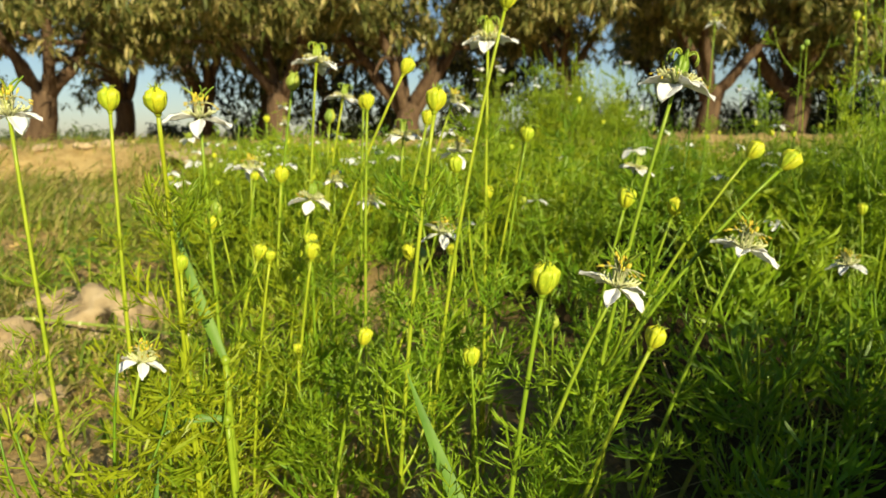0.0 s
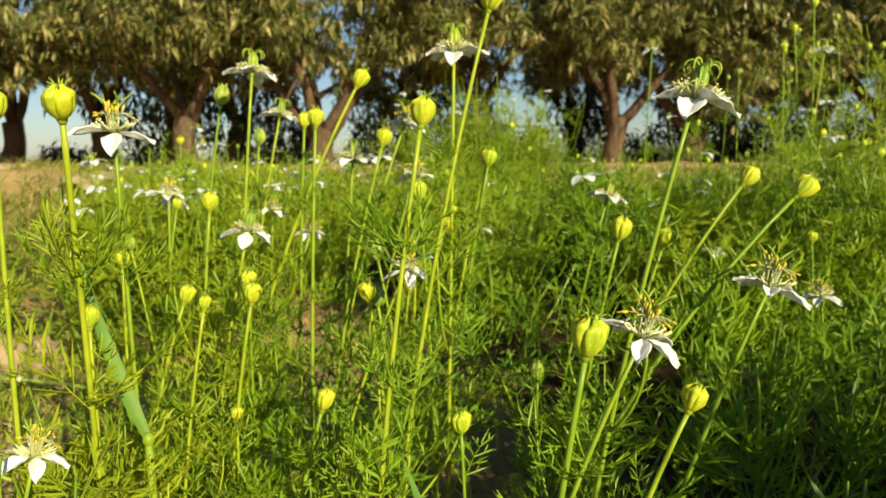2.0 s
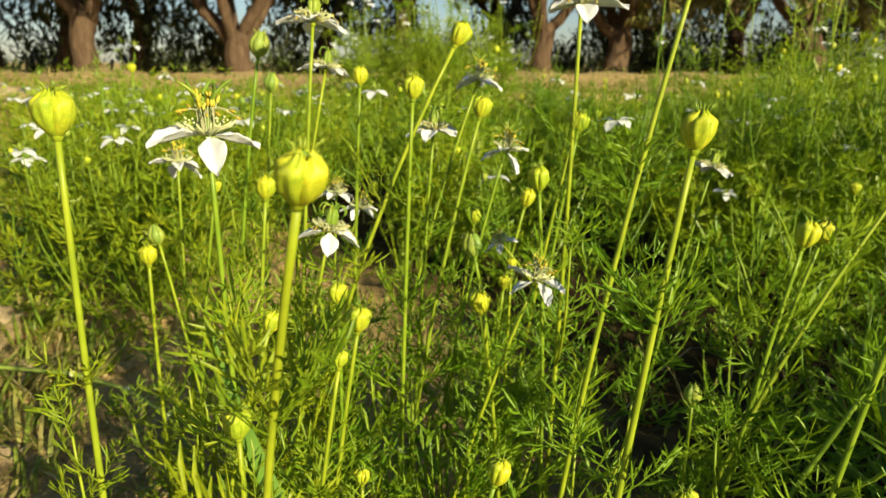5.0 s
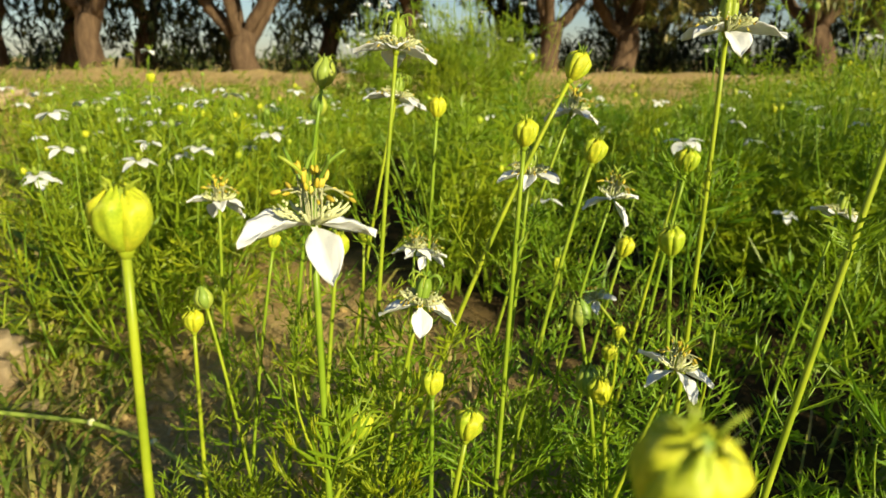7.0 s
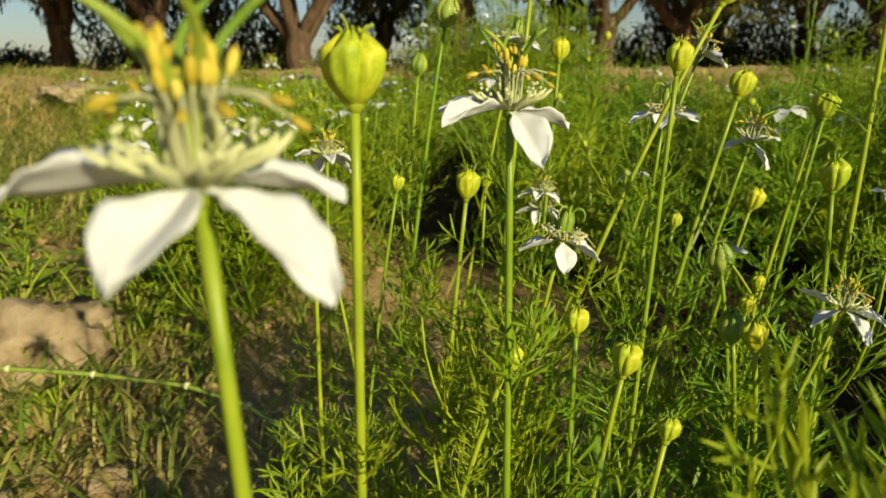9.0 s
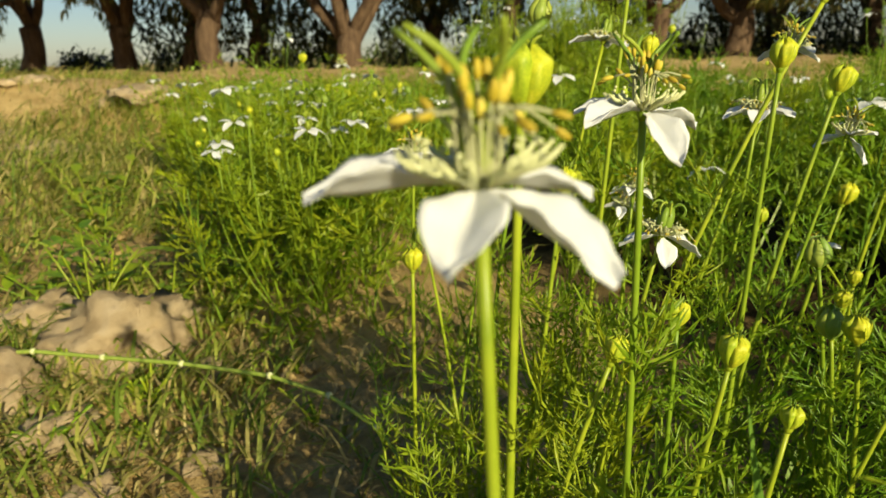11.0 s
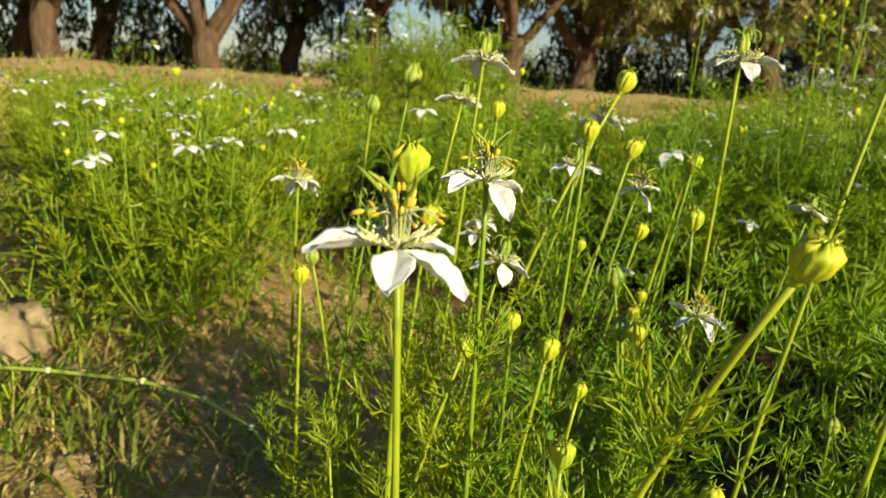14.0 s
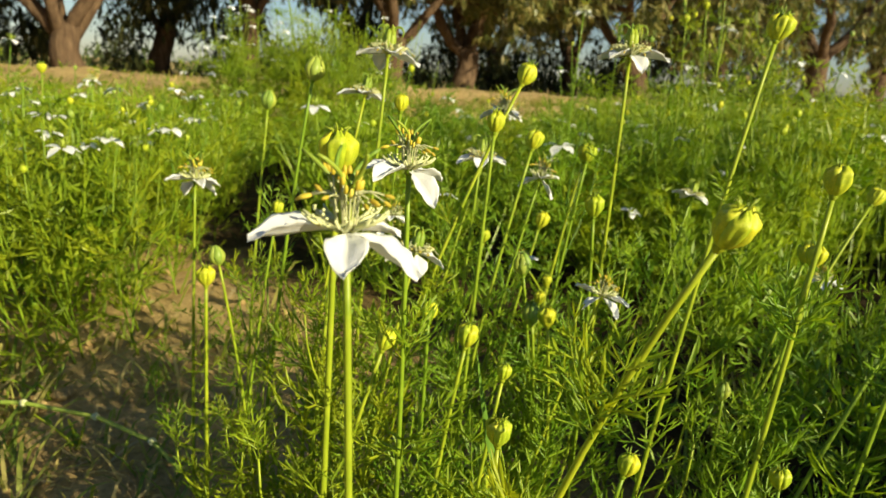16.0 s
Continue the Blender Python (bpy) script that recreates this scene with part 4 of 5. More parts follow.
def stand(name, seed, talls, bushy, where, count, gap, flowers, label, broad=1.0):
    """A stand of tall branching plants too thick to tell apart; where gives a place and a size."""
    rng = random.Random(seed)
    kinds = [filler_meshes(seed * 7 + i, t, bushy, broad) for i, t in enumerate(talls)]
    g, fl, used = Geo(), Geo(), []
    for _ in range(3000):
        x, y, size = where(rng)
        if len(used) < count and all((x - a) ** 2 + (y - b) ** 2 > gap * gap for a, b in used):
            used.append((x, y))
            m = Matrix.Translation((x, y, height(x, y) - 0.004)) @ Matrix.Rotation(rng.uniform(0, 6.28), 4, "Z") @ Matrix.Scale(size, 4)
            stem, leaves, ends = rng.choice(kinds)
            g.join(stem, m)
            g.join(leaves, m)
            for p, d in ends:
                if rng.random() < flowers:
                    fm = Matrix.Translation(m @ p) @ Matrix.Rotation(rng.uniform(-0.1, 0.4), 4, "X") @ Matrix.Scale(rng.uniform(0.026, 0.034), 4)
                    fl.join(simple_flower(rng), fm)
    tagged(new(name, g.mesh(name, "patch_leaf")), label, "plants", kind="stuff")
    if fl.v:
        tagged(new("stand_flowers", fl.mesh("stand_flowers", "petal")), "small white flowers on the tall nigella", "flowers", kind="stuff")


# unseen plants between sun and plot, added to shade the low growth
def by_the_sun(rng):
    far = rng.random()
    y = 0.07 - (0.40 + 0.22 * noise.noise((far * 5.0, 2.0, 0.0))) * rng.random()
    x0 = (0.165 if y < 0.02 else 0.19) + 0.45 * max(0.0, -y)
    x = x0 + (1.2 - x0 + 0.3 * noise.noise((y * 9.0, 7.0, 0.0))) * far
    return x, y, rng.uniform(0.92, 1.1) * min(1.02 - 0.2 * max(0.0, x - 0.6), 0.76 + 1.5 * max(0.0, x + 0.45 * y - 0.22))


def at_the_back(rng):
    a, r = rng.uniform(0, 6.28), 0.36 * rng.random() ** 0.6
    return 0.44 + r * math.cos(a), 2.66 + r * math.sin(a) * 1.1, rng.uniform(1.15, 1.75) * (1.15 - 0.9 * r)


def in_the_bed(rng):
    y = rng.uniform(1.15, 2.1)
    return rng.uniform(0.45, 0.5 + 0.8 * y), y, rng.uniform(0.75, 1.1)


stand("nigella_thicket", 9, (0.34, 0.37, 0.36), 7, by_the_sun, 132, 0.043, 0.0, "unseen thick stand of tall feathery green nigella, added for its shade", 1.6)
stand("nigella_stand", 4, (0.34, 0.37, 0.32), 7, at_the_back, 52, 0.05, 0.2, "ragged stand of the tallest nigella by the bank")
stand("nigella_bed", 6, (0.26, 0.28, 0.24), 6, in_the_bed, 60, 0.06, 0.08, "bushy bed of feathery yellow-green nigella")


def far_field():
    """The rest of the plot, too thick to count: simpler plants, one mesh for each look."""
    rng = random.Random(5)
    fo, fl, bu = Geo(), Geo(), Geo()
    n = 0
    while n < 6000:
        y = 0.8 + 2.6 * rng.random() ** 1.2
        x = rng.uniform(field_edge(y) + 0.02, 5.5)
        behind = n >= 3500
        if behind:
            # the plot's unseen near part, where one stands to look: added as filling and for its shade
            y = 0.8 - 4.2 * rng.random() ** 1.6
            x = rng.uniform(-0.26, 4.0 - 0.3 * y)
            if (y > -0.4 and x < 0.34 + 0.75 * max(0.0, y)) or x < -0.1 + 0.3 * noise.noise((y * 1.5, 4.0, 0.0)):
                continue
        elif x > 2.0 + 1.2 * y or y > 3.0 + 0.12 * x + 0.3 * noise.noise((x * 2.0, 0.0, 2.0)):
            continue
        elif furrow(x, y) or (y < 1.02 and x < 0.35):
            continue
        # the sowing is uneven: thick tufts, thin places between them
        tuft = noise.noise((x * 3.4, y * 2.6, 12.0)) + 0.5 * noise.noise((x * 9.0, y * 7.0, 3.0))
        if tuft < -0.30 + 0.3 * rng.random():
            continue
        n += 1
        tall = rng.uniform(0.15, 0.23) * (1.2 if x < 0.25 else 1.0) * (1.05 if y < 1.7 else max(0.5, 1.05 - (0.42 if 0.30 < x / y < 0.52 else 0.18) * (y - 1.7))) * (1.0 + 0.7 * tuft) + (0.15 if x > 0.25 + 0.5 * y and y < 3.2 else 0.0) * rng.uniform(0.2, 1.0)
        foot = Vector((x, y, height(x, y)))
        coarse = 1.0 + 0.22 * max(0, y - 1.5)
        for s in range(3):
            e = foot + Vector((rng.gauss(0, 0.06), rng.gauss(0, 0.06), tall * rng.uniform(0.7, 1.0)))
            q = foot.lerp(e, 0.5) + Vector((rng.gauss(0, 0.012), rng.gauss(0, 0.012), 0))
            pts = curve_pts(foot, q, e, 3)
            fo.sliver(pts, [0.0013 * coarse ** 0.5] * 3, Vector((rng.uniform(-0.5, 0.5), -1, 0.2)))
            for k in range(6 if behind else 10):
                t = (0.34, 0.62, 0.84, 0.98)[k % 4] + rng.uniform(-0.03, 0.02)
                j = min(int(t * 3), 2)
                p = pts[j].lerp(pts[j + 1], t * 3 - j)
                a, up = rng.uniform(0, 6.28), rng.uniform(-0.15, 0.9)
                d = Vector((math.cos(a), math.sin(a), up)).normalized()
                side = d.orthogonal().normalized()
                side = (Matrix.Rotation(rng.uniform(0, 3.1), 3, d) @ side)
                ln = rng.uniform(0.024, 0.042) * (1.3 - 0.55 * t) * coarse ** 0.4
                w = 0.0014 * coarse * (2.0 if behind else 1.0)
                over = side.cross(d) * w
                for along, out, size in ((0.2, 0.0, 0.8), (0.2, 1.1, 0.5), (0.3, -1.1, 0.5), (0.6, 0.9, 0.42), (0.7, -0.9, 0.42)):
                    q0 = p + d * ln * along * 0.6
                    q1 = q0 + (d + side * out).normalized() * ln * size
                    i = len(fo.v)
                    fo.v += [q0 - over, q0 + over, q1]
                    fo.f.append((i, i + 1, i + 2))
            if rng.random() < (0.014 if x < 0.35 else 0.012):
                which = rng.random()
                if which < 0.72:
                    m = Matrix.Translation(e) @ Matrix.Rotation(rng.uniform(-0.1, 0.5), 4, "X") @ Matrix.Rotation(rng.uniform(0, 6), 4, "Z") @ Matrix.Scale(rng.uniform(0.027, 0.035), 4)
                    src = SIMPLE_FLOWER[rng.randint(0, 2)]
                    g = fl
                    i = len(g.v)
                    g.v += [m @ v.co for v in src.vertices]
                    g.f += [tuple(j + i for j in f.vertices) for f in src.polygons]
                else:
                    bu.ball(e, 0.0038, 0.0046, 6, 5)
    tagged(new("nigella_field", fo.mesh("nigella_field", "patch_leaf", smooth=False)), "thick field of feathery green nigella", "plants", kind="stuff")
    tagged(new("nigella_flowers", fl.mesh("nigella_flowers", "petal")), "many small white flowers over the green field", "flowers", kind="stuff")
    tagged(new("nigella_buds", bu.mesh("nigella_buds", "bud")), "many small yellow-green buds over the field", "buds", kind="stuff")


far_field()


# ---------------------------------------------------------------- grass, weeds, clods
def grass_patch(name, n, where, tall, seed, label, width=0.0016):
    rng = random.Random(seed)
    g = Geo()
    for _ in range(n):
        x, y = where(rng)
        p = Vector((x, y, height(x, y) - 0.003))
        a = rng.uniform(0, 6.28)
        ln = tall * rng.uniform(0.4, 1.2)
        out = ln * rng.uniform(0.5, 2.2)
        d = Vector((math.cos(a), math.sin(a), 0))
        w = width * rng.uniform(0.6, 1.3) * (1 + 0.25 * max(0, y - 1.5))
        pts = [p, p + d * out * 0.3 + Vector((0, 0, ln * 0.55)), p + d * out * 0.65 + Vector((0, 0, ln * 0.85)), p + d * out + Vector((0, 0, ln * rng.uniform(0.6, 0.95)))]
        g.sliver(pts, [w, w, w * 0.75], Vector((0.3, 0.2, 1)))
    tagged(new(name, g.mesh(name, "grass")), label, "grass", kind="stuff")


def clumped(x0, x1, y0, y1, scale, thresh, keep=lambda x, y: True, soft=0.0):
    def where(rng):
        while True:
            x, y = rng.uniform(x0, x1) + rng.gauss(0, soft), y0 + (y1 - y0) * rng.random() ** 1.5 + rng.gauss(0, soft)
            if keep(x, y) and noise.noise((x * scale, y * scale, 3.3)) > thresh + rng.uniform(-0.25, 0.25):
                return x, y
    return where


def path_verge(rng):
    """Spots along the footpath, thinning out to both sides and behind."""
    while True:
        x, y = rng.gauss(-1.3, 0.8), rng.gauss(0.4, 1.6)
        inside = -1.6 < x < -0.25 and 0.45 < y < 3.0
        if x < field_edge(y) - 0.05 and not inside and noise.noise((x * 2.2, y * 2.2, 3.3)) > -0.1 + rng.uniform(-0.3, 0.3):
            return x, y


grass_patch("path_grass", 25000, clumped(-1.6, -0.25, 0.45, 3.0, 3.0, -0.15, lambda x, y: x < field_edge(y) - 0.02, 0.22), 0.039, 1, "short green and straw-coloured grass beside the path")
grass_patch("verge_grass", 12000, lambda rng: path_verge(rng), 0.05, 6, "thin short grass along the trodden footpath")
grass_patch("bank_grass", 14000, clumped(-4.5, 0.0, 1.8, 6.0, 1.2, -0.15, lambda x, y: x < field_edge(y) and math.exp(-((x + 1.75 + 0.1 * (y - 3.8)) / 0.8) ** 2 - ((y - 3.9) / 0.8) ** 2) < 0.35, 0.4), 0.10, 2, "patchy green and dry grass on the bank")
grass_patch("field_weeds", 500, clumped(-0.3, 1.6, 0.35, 2.2, 4.0, -0.2, lambda x, y: x > field_edge(y)), 0.07, 3, "fine green weeds between the nigella plants")
grass_patch("furrow_weeds", 900, clumped(-0.34, 0.06, 0.5, 1.05, 7.0, -0.05), 0.028, 12, "short fine weeds and dry blades in the furrow", 0.0013)
grass_patch("bed_weeds", 800, clumped(0.18, 0.75, 0.28, 0.7, 7.0, -0.1), 0.045, 15, "fine green weeds on the dark soil of the plot", 0.0012)
grass_patch("crest_grass", 9000, clumped(-4.5, 3.5, 2.9, 5.2, 1.6, -0.05, lambda x, y: x > field_edge(y) - 0.3), 0.06, 8, "thin green and dry grass along the earth bank", 0.0014)
grass_patch("far_grass", 3500, clumped(-8, 9, 4.6, 11.0, 0.8, 0.1), 0.07, 4, "sparse dry grass before the trees", 0.002)


def straw():
    rng = random.Random(31)
    g = Geo()
    for _ in range(5000):
        y = 0.35 + 3.0 * rng.random() ** 1.7
        x = field_edge(y) + 0.3 - 1.7 * rng.random() ** 1.1
        a, ln = rng.uniform(0, 6.28), rng.uniform(0.01, 0.05)
        d = Vector((math.cos(a), math.sin(a), rng.uniform(-0.05, 0.25)))
        p = Vector((x, y, height(x, y) + rng.uniform(0.001, 0.006)))
        w = rng.uniform(0.0004, 0.0012) * (1 + 0.3 * max(0, y - 1))
        g.sliver([p, p + d * ln * 0.5 + Vector((0, 0, ln * 0.06)), p + d * ln], [w, w], Vector((0.2, 0.1, 1)))
    tagged(new("straw_litter", g.mesh("straw_litter", "straw")), "dry straw and dead stalks scattered over the path", "litter", kind="stuff")


straw()


def clod(x, y, size, seed, flat=0.6, fine=4):
    bm = bmesh.new()
    bmesh.ops.create_icosphere(bm, subdivisions=fine, radius=1.0)
    for v in bm.verts:
        n = v.co.copy()
        r = 1 + 0.42 * noise.noise(n * 1.5 + Vector((seed, 0, 0))) - 0.30 * abs(noise.noise(n * 2.9 + Vector((0, seed, 0)))) + 0.17 * noise.noise(n * 6 + Vector((0, 0, seed))) + 0.10 * noise.noise(n * 14 + Vector((0, 0, seed))) + 0.05 * noise.noise(n * 31 + Vector((0, 0, seed)))
        v.co = Vector((n.x * r, n.y * r * 0.85, n.z * r * flat)) * size
    me = bpy.data.meshes.new("soil_clod")
    bm.to_mesh(me)
    bm.free()
    me.materials.append(MAT["clod"])
    me.shade_smooth()
    ob = new("soil_clod", me)
    ob.location = (x, y, height(x, y) + size * flat * 0.22)
    ob.rotation_euler = (0, 0, seed)
    tagged(ob, "pale dry lump of earth beside the footpath", "clod", "lumps of earth")


for cx, cy, cs in ((-0.50, 0.99, 0.085), (-0.60, 0.88, 0.06), (-0.40, 0.90, 0.028), (-0.62, 1.06, 0.055), (-0.50, 0.80, 0.035), (-0.36, 0.74, 0.018), (-0.74, 0.98, 0.07), (-0.43, 0.70, 0.022)):
    clod(cx, cy, cs, cx * 31 + cy * 17)
crng = random.Random(9)
for _ in range(26):
    cy = crng.uniform(2.2, 5.0)
    clod(-0.45 * cy - crng.uniform(0.1, 1.6), cy, crng.uniform(0.04, 0.12), crng.uniform(0, 50), 0.34, 3)


for _ in range(9):
    clod(crng.gauss(-1.32, 0.16), crng.gauss(2.75, 0.2), crng.uniform(0.06, 0.14), crng.uniform(0, 50), 0.30, 4)


def crumbs():
    rng = random.Random(21)
    g = Geo()
    for _ in range(1100):
        y = 0.25 + 1.6 * rng.random() ** 1.4
        x = rng.uniform(-1.2, 0.9)
        s = rng.uniform(0.002, 0.009)
        c = Vector((x, y, height(x, y) + s * 0.3))
        i = len(g.v)
        g.ball(c, s, s * 0.7, 6, 4)
        for j in range(i, len(g.v)):
            g.v[j] = c + (g.v[j] - c) * (1 + 0.5 * noise.noise(g.v[j] * 180))
    tagged(new("soil_crumbs", g.mesh("soil_crumbs", "soil", smooth=False)), "small dry crumbs of earth on the path", "soil", kind="stuff")


crumbs()


def broad_weed(x, y, seed, tall, n):
    """A low weed with opposite oval leaves."""
    rng = random.Random(seed)
    w = new("weed")
    w.location = (x, y, height(x, y) - 0.003)
    tagged(w, "low green weed with small oval leaves on the soil", "weed", "weeds beside the path")
    g = Geo()
    for s in range(4):
        e = Vector((rng.gauss(0, tall * 0.45), rng.gauss(0, tall * 0.45), tall * rng.uniform(0.6, 1.1)))
        pts = curve_pts((0, 0, 0), e * 0.5 + Vector((0, 0, tall * 0.12)), e, 6)
        g.tube(pts, [0.0012] * 7, 4)
        for k in range(n):
            p = pts[1 + k % 6]
            a = rng.uniform(0, 6.28)
            ln = tall * rng.uniform(0.16, 0.34)
            d = Vector((math.cos(a), math.sin(a), rng.uniform(-0.1, 0.5)))
            lf = Geo().ribbon([p, p + d * ln * 0.3, p + d * ln * 0.65 + Vector((0, 0, ln * 0.05)), p + d * ln], [0.0008, ln * 0.24, ln * 0.22, 0.0006], (0, 0, 1), 0.25)
            child("leaf", lf.mesh("leaf", "weed"), w)
    child("stem", g.mesh("stem", "stem"), w)


for wx, wy, wt in ((-0.42, 1.22, 0.09), (-0.50, 1.30, 0.10), (-0.36, 1.30, 0.08), (-0.34, 1.16, 0.07), (-0.58, 1.16, 0.07), (-0.47, 1.12, 0.05), (-0.45, 0.86, 0.035), (-0.35, 0.88, 0.03), (-0.30, 0.98, 0.04), (-0.66, 1.36, 0.1), (-0.40, 0.64, 0.03), (-0.72, 1.5, 0.11), (-0.55, 1.45, 0.1), (-0.62, 1.62, 0.12), (-0.82, 1.7, 0.12), (-0.44, 1.42, 0.1), (-0.9, 1.45, 0.09), (-0.75, 1.25, 0.07)):
    broad_weed(wx, wy, int(wx * -1000 + wy * 100), wt, 6)
wrng = random.Random(14)
for _ in range(12):
    wy = wrng.uniform(0.95, 1.7)
    wx = field_edge(wy) - wrng.uniform(0.0, 0.28)
    broad_weed(wx, wy, wrng.randint(0, 9999), wrng.uniform(0.06, 0.12), 6)


for _ in range(26):
    wy = wrng.uniform(0.55, 1.15)
    wx = wrng.uniform(-0.78, -0.27)
    broad_weed(wx, wy, wrng.randint(0, 9999), wrng.uniform(0.028, 0.055), 5)


def runner():
    g = Geo()
    pts = [Vector((-0.75, 0.90, 0.03)), Vector((-0.55, 0.885, 0.034)), Vector((-0.478, 0.864, 0.032)), Vector((-0.399, 0.838, 0.032)), Vector((-0.315, 0.804, 0.03)), Vector((-0.261, 0.766, 0.026)), Vector((-0.221, 0.719, 0.02)), Vector((-0.19, 0.66, 0.0))]
    g.tube(pts, [0.0022, 0.0022, 0.0021, 0.0021, 0.002, 0.0019, 0.0018, 0.0016], 6)
    run = new("grass_runner")
    run.location = (0, 0, 0)
    tagged(run, "long pale green creeping grass stem across the path", "grass stem")
    child("stem", g.mesh("stem", "capsule"), run)
    for p in pts[1:-1]:
        child("joint", Geo().ball(p, 0.0034, 0.0032, 8, 5).mesh("joint", "nectary"), run)


runner()


# ---------------------------------------------------------------- the tall heads
head_plant("flower", (-0.1995, 0.3214, 0.2834), (-0.1981, 0.3214, 0.2423), (-0.193, 0.331), 0.0348, ((168, -3, 1.2), (250, 20, 1.0, 1.25), (316, 27, 1.15, 0.85), (9, 4, 0.85), (90, 2, 0.95)))
head_plant("flower", (-0.1435, 0.4141, 0.2831), (-0.1426, 0.4141, 0.2047), (-0.141, 0.424), 0.0362, ((210, 0, 1.2), (165, -5, 1.0), (282, 34, 1.15), (18, 20, 1.05), (95, 2, 0.95)))
head_plant("flower", (0.0838, 0.3173, 0.1978), (0.0622, 0.3173, 0.1492), (0.023, 0.327), 0.0379, ((172, -10, 1.05), (245, 30, 0.95), (312, 24, 1.0), (20, 2, 0.95), (110, 0, 0.95)))
head_plant("flower", (0.0127, 0.5502, 0.2562), (-0.0010, 0.5502, 0.2067), (-0.035, 0.560), 0.0315, ((156, 32, 1.05), (320, 48, 1.05), (352, -12, 0.95), (74, 2, 0.95), (238, 2, 0.95)))
head_plant("spent", (-0.0968, 0.5529, 0.3279), (-0.1116, 0.5529, 0.1498), (-0.119, 0.563), 0.0378, ((184, 8, 1.05), (84, 24, 1.05), (340, 16, 1.05), (262, 2, 0.95), (32, 2, 0.95)))
head_plant("spent", (-0.0858, 0.6173, 0.3030), (-0.0972, 0.6173, 0.2493), (-0.129, 0.627), 0.0325, ((164, 8, 1.15), (316, 8, 0.95), (60, 2, 0.95), (240, 2, 0.95), (8, 2, 0.95)))
head_plant("spent", (0.0353, 0.5039, 0.3357), (0.0328, 0.5039, 0.2113), (0.030, 0.514), 0.0420, ((128, 12, 0.95), (260, 24, 0.95), (332, 4, 1.15), (50, 2, 0.95), (194, 2, 0.95)))
head_plant("spent", (0.1204, 0.3537, 0.2945), (0.1012, 0.3537, 0.2200), (0.067, 0.364), 0.0412, ((164, 8, 0.95), (240, 28, 1.05), (336, 4, 1.05), (70, 2, 0.95), (288, 2, 0.95)))
head_plant("spent", (-0.0968, 0.5037, 0.2248), (-0.1130, 0.5037, 0.1477), (-0.132, 0.514), 0.0343, ((176, 24, 1.05), (272, 48, 0.95), (340, 12, 1.05), (78, 2, 0.95), (29, 2, 0.95)))
head_plant("spent", (0.1592, 0.5558, 0.2391), (0.1420, 0.5558, 0.1695), (0.117, 0.566), 0.0313)
head_plant("flower", (-0.0003, 0.4624, 0.2037), (-0.0240, 0.4624, 0.1447), (-0.059, 0.472), 0.0296, ((144, -8, 1.15), (184, 32, 1.05), (288, 36, 1.05), (316, 0, 1.05), (50, 2, 0.95)))
head_plant("flower", (0.1582, 0.3494, 0.2093), (0.1267, 0.3494, 0.1324), (0.094, 0.359), 0.0384, ((175, -3, 1.0), (240, 10, 0.9), (318, 16, 1.05), (25, 4, 0.95), (100, 0, 0.95)))
head_plant("flower", (-0.1875, 0.6730, 0.2385), (-0.1897, 0.6730, 0.1886), (-0.195, 0.683), 0.0383, ((176, -4, 1.05), (112, 40, 1.05), (20, 28, 1.05), (278, 2, 0.95), (329, 2, 0.95)))
head_plant("spent", (-0.0300, 0.5560, 0.2690), (-0.0342, 0.5560, 0.2176), (-0.045, 0.566), 0.0348)
head_plant("flower", (-0.0875, 0.5600, 0.2329), (-0.0900, 0.5600, 0.1933), (-0.097, 0.570), 0.0240)
head_plant("flower", (0.0180, 0.5710, 0.1940), (0.0360, 0.5710, 0.1713), (0.118, 0.581), 0.0240)
head_plant("flower", (-0.0660, 0.6280, 0.2090), (-0.0783, 0.6280, 0.1733), (-0.114, 0.638), 0.0288)
head_plant("flower", (0.0105, 0.6000, 0.2955), (-0.0210, 0.6000, 0.2002), (-0.061, 0.610), 0.0342)
head_plant("bud", (-0.1815, 0.3825, 0.2929), (-0.1831, 0.3825, 0.2285), (-0.187, 0.392), 0.0125)
head_plant("bud", (-0.1175, 0.2893, 0.2871), (-0.1262, 0.3150, 0.2260), (-0.141, 0.362), 0.0108, whorl=6)
head_plant("bud", (-0.0526, 0.5043, 0.2946), (-0.0559, 0.5043, 0.2326), (-0.063, 0.514), 0.0110)
head_plant("bud", (-0.0661, 0.6026, 0.2987), (-0.0698, 0.6026, 0.2402), (-0.079, 0.613), 0.0109)
head_plant("bud", (-0.0239, 0.5211, 0.3208), (-0.0603, 0.5211, 0.2463), (-0.132, 0.531), 0.0125)
head_plant("bud", (-0.0089, 0.5291, 0.2829), (-0.0218, 0.5291, 0.2334), (-0.058, 0.539), 0.0114)
head_plant("bud", (0.0726, 0.5807, 0.2687), (0.0645, 0.5807, 0.2351), (0.031, 0.591), 0.0125)
head_plant("bud", (0.0104, 0.4909, 0.2489), (0.0145, 0.4909, 0.1888), (0.022, 0.501), 0.0125)
head_plant("bud", (0.0398, 0.5825, 0.2196), (0.0288, 0.5825, 0.1758), (0.003, 0.592), 0.0117)
head_plant("bud", (-0.0886, 0.4562, 0.1938), (-0.0943, 0.4562, 0.1622), (-0.112, 0.466), 0.0121)
head_plant("bud", (-0.0952, 0.4874, 0.1963), (-0.0958, 0.4874, 0.1447), (-0.097, 0.497), 0.0106)
head_plant("bud", (-0.1276, 0.4676, 0.1920), (-0.1366, 0.4676, 0.1650), (-0.170, 0.478), 0.0105)
head_plant("bud", (-0.1957, 0.5719, 0.1995), (-0.1972, 0.5719, 0.1374), (-0.199, 0.582), 0.0111)
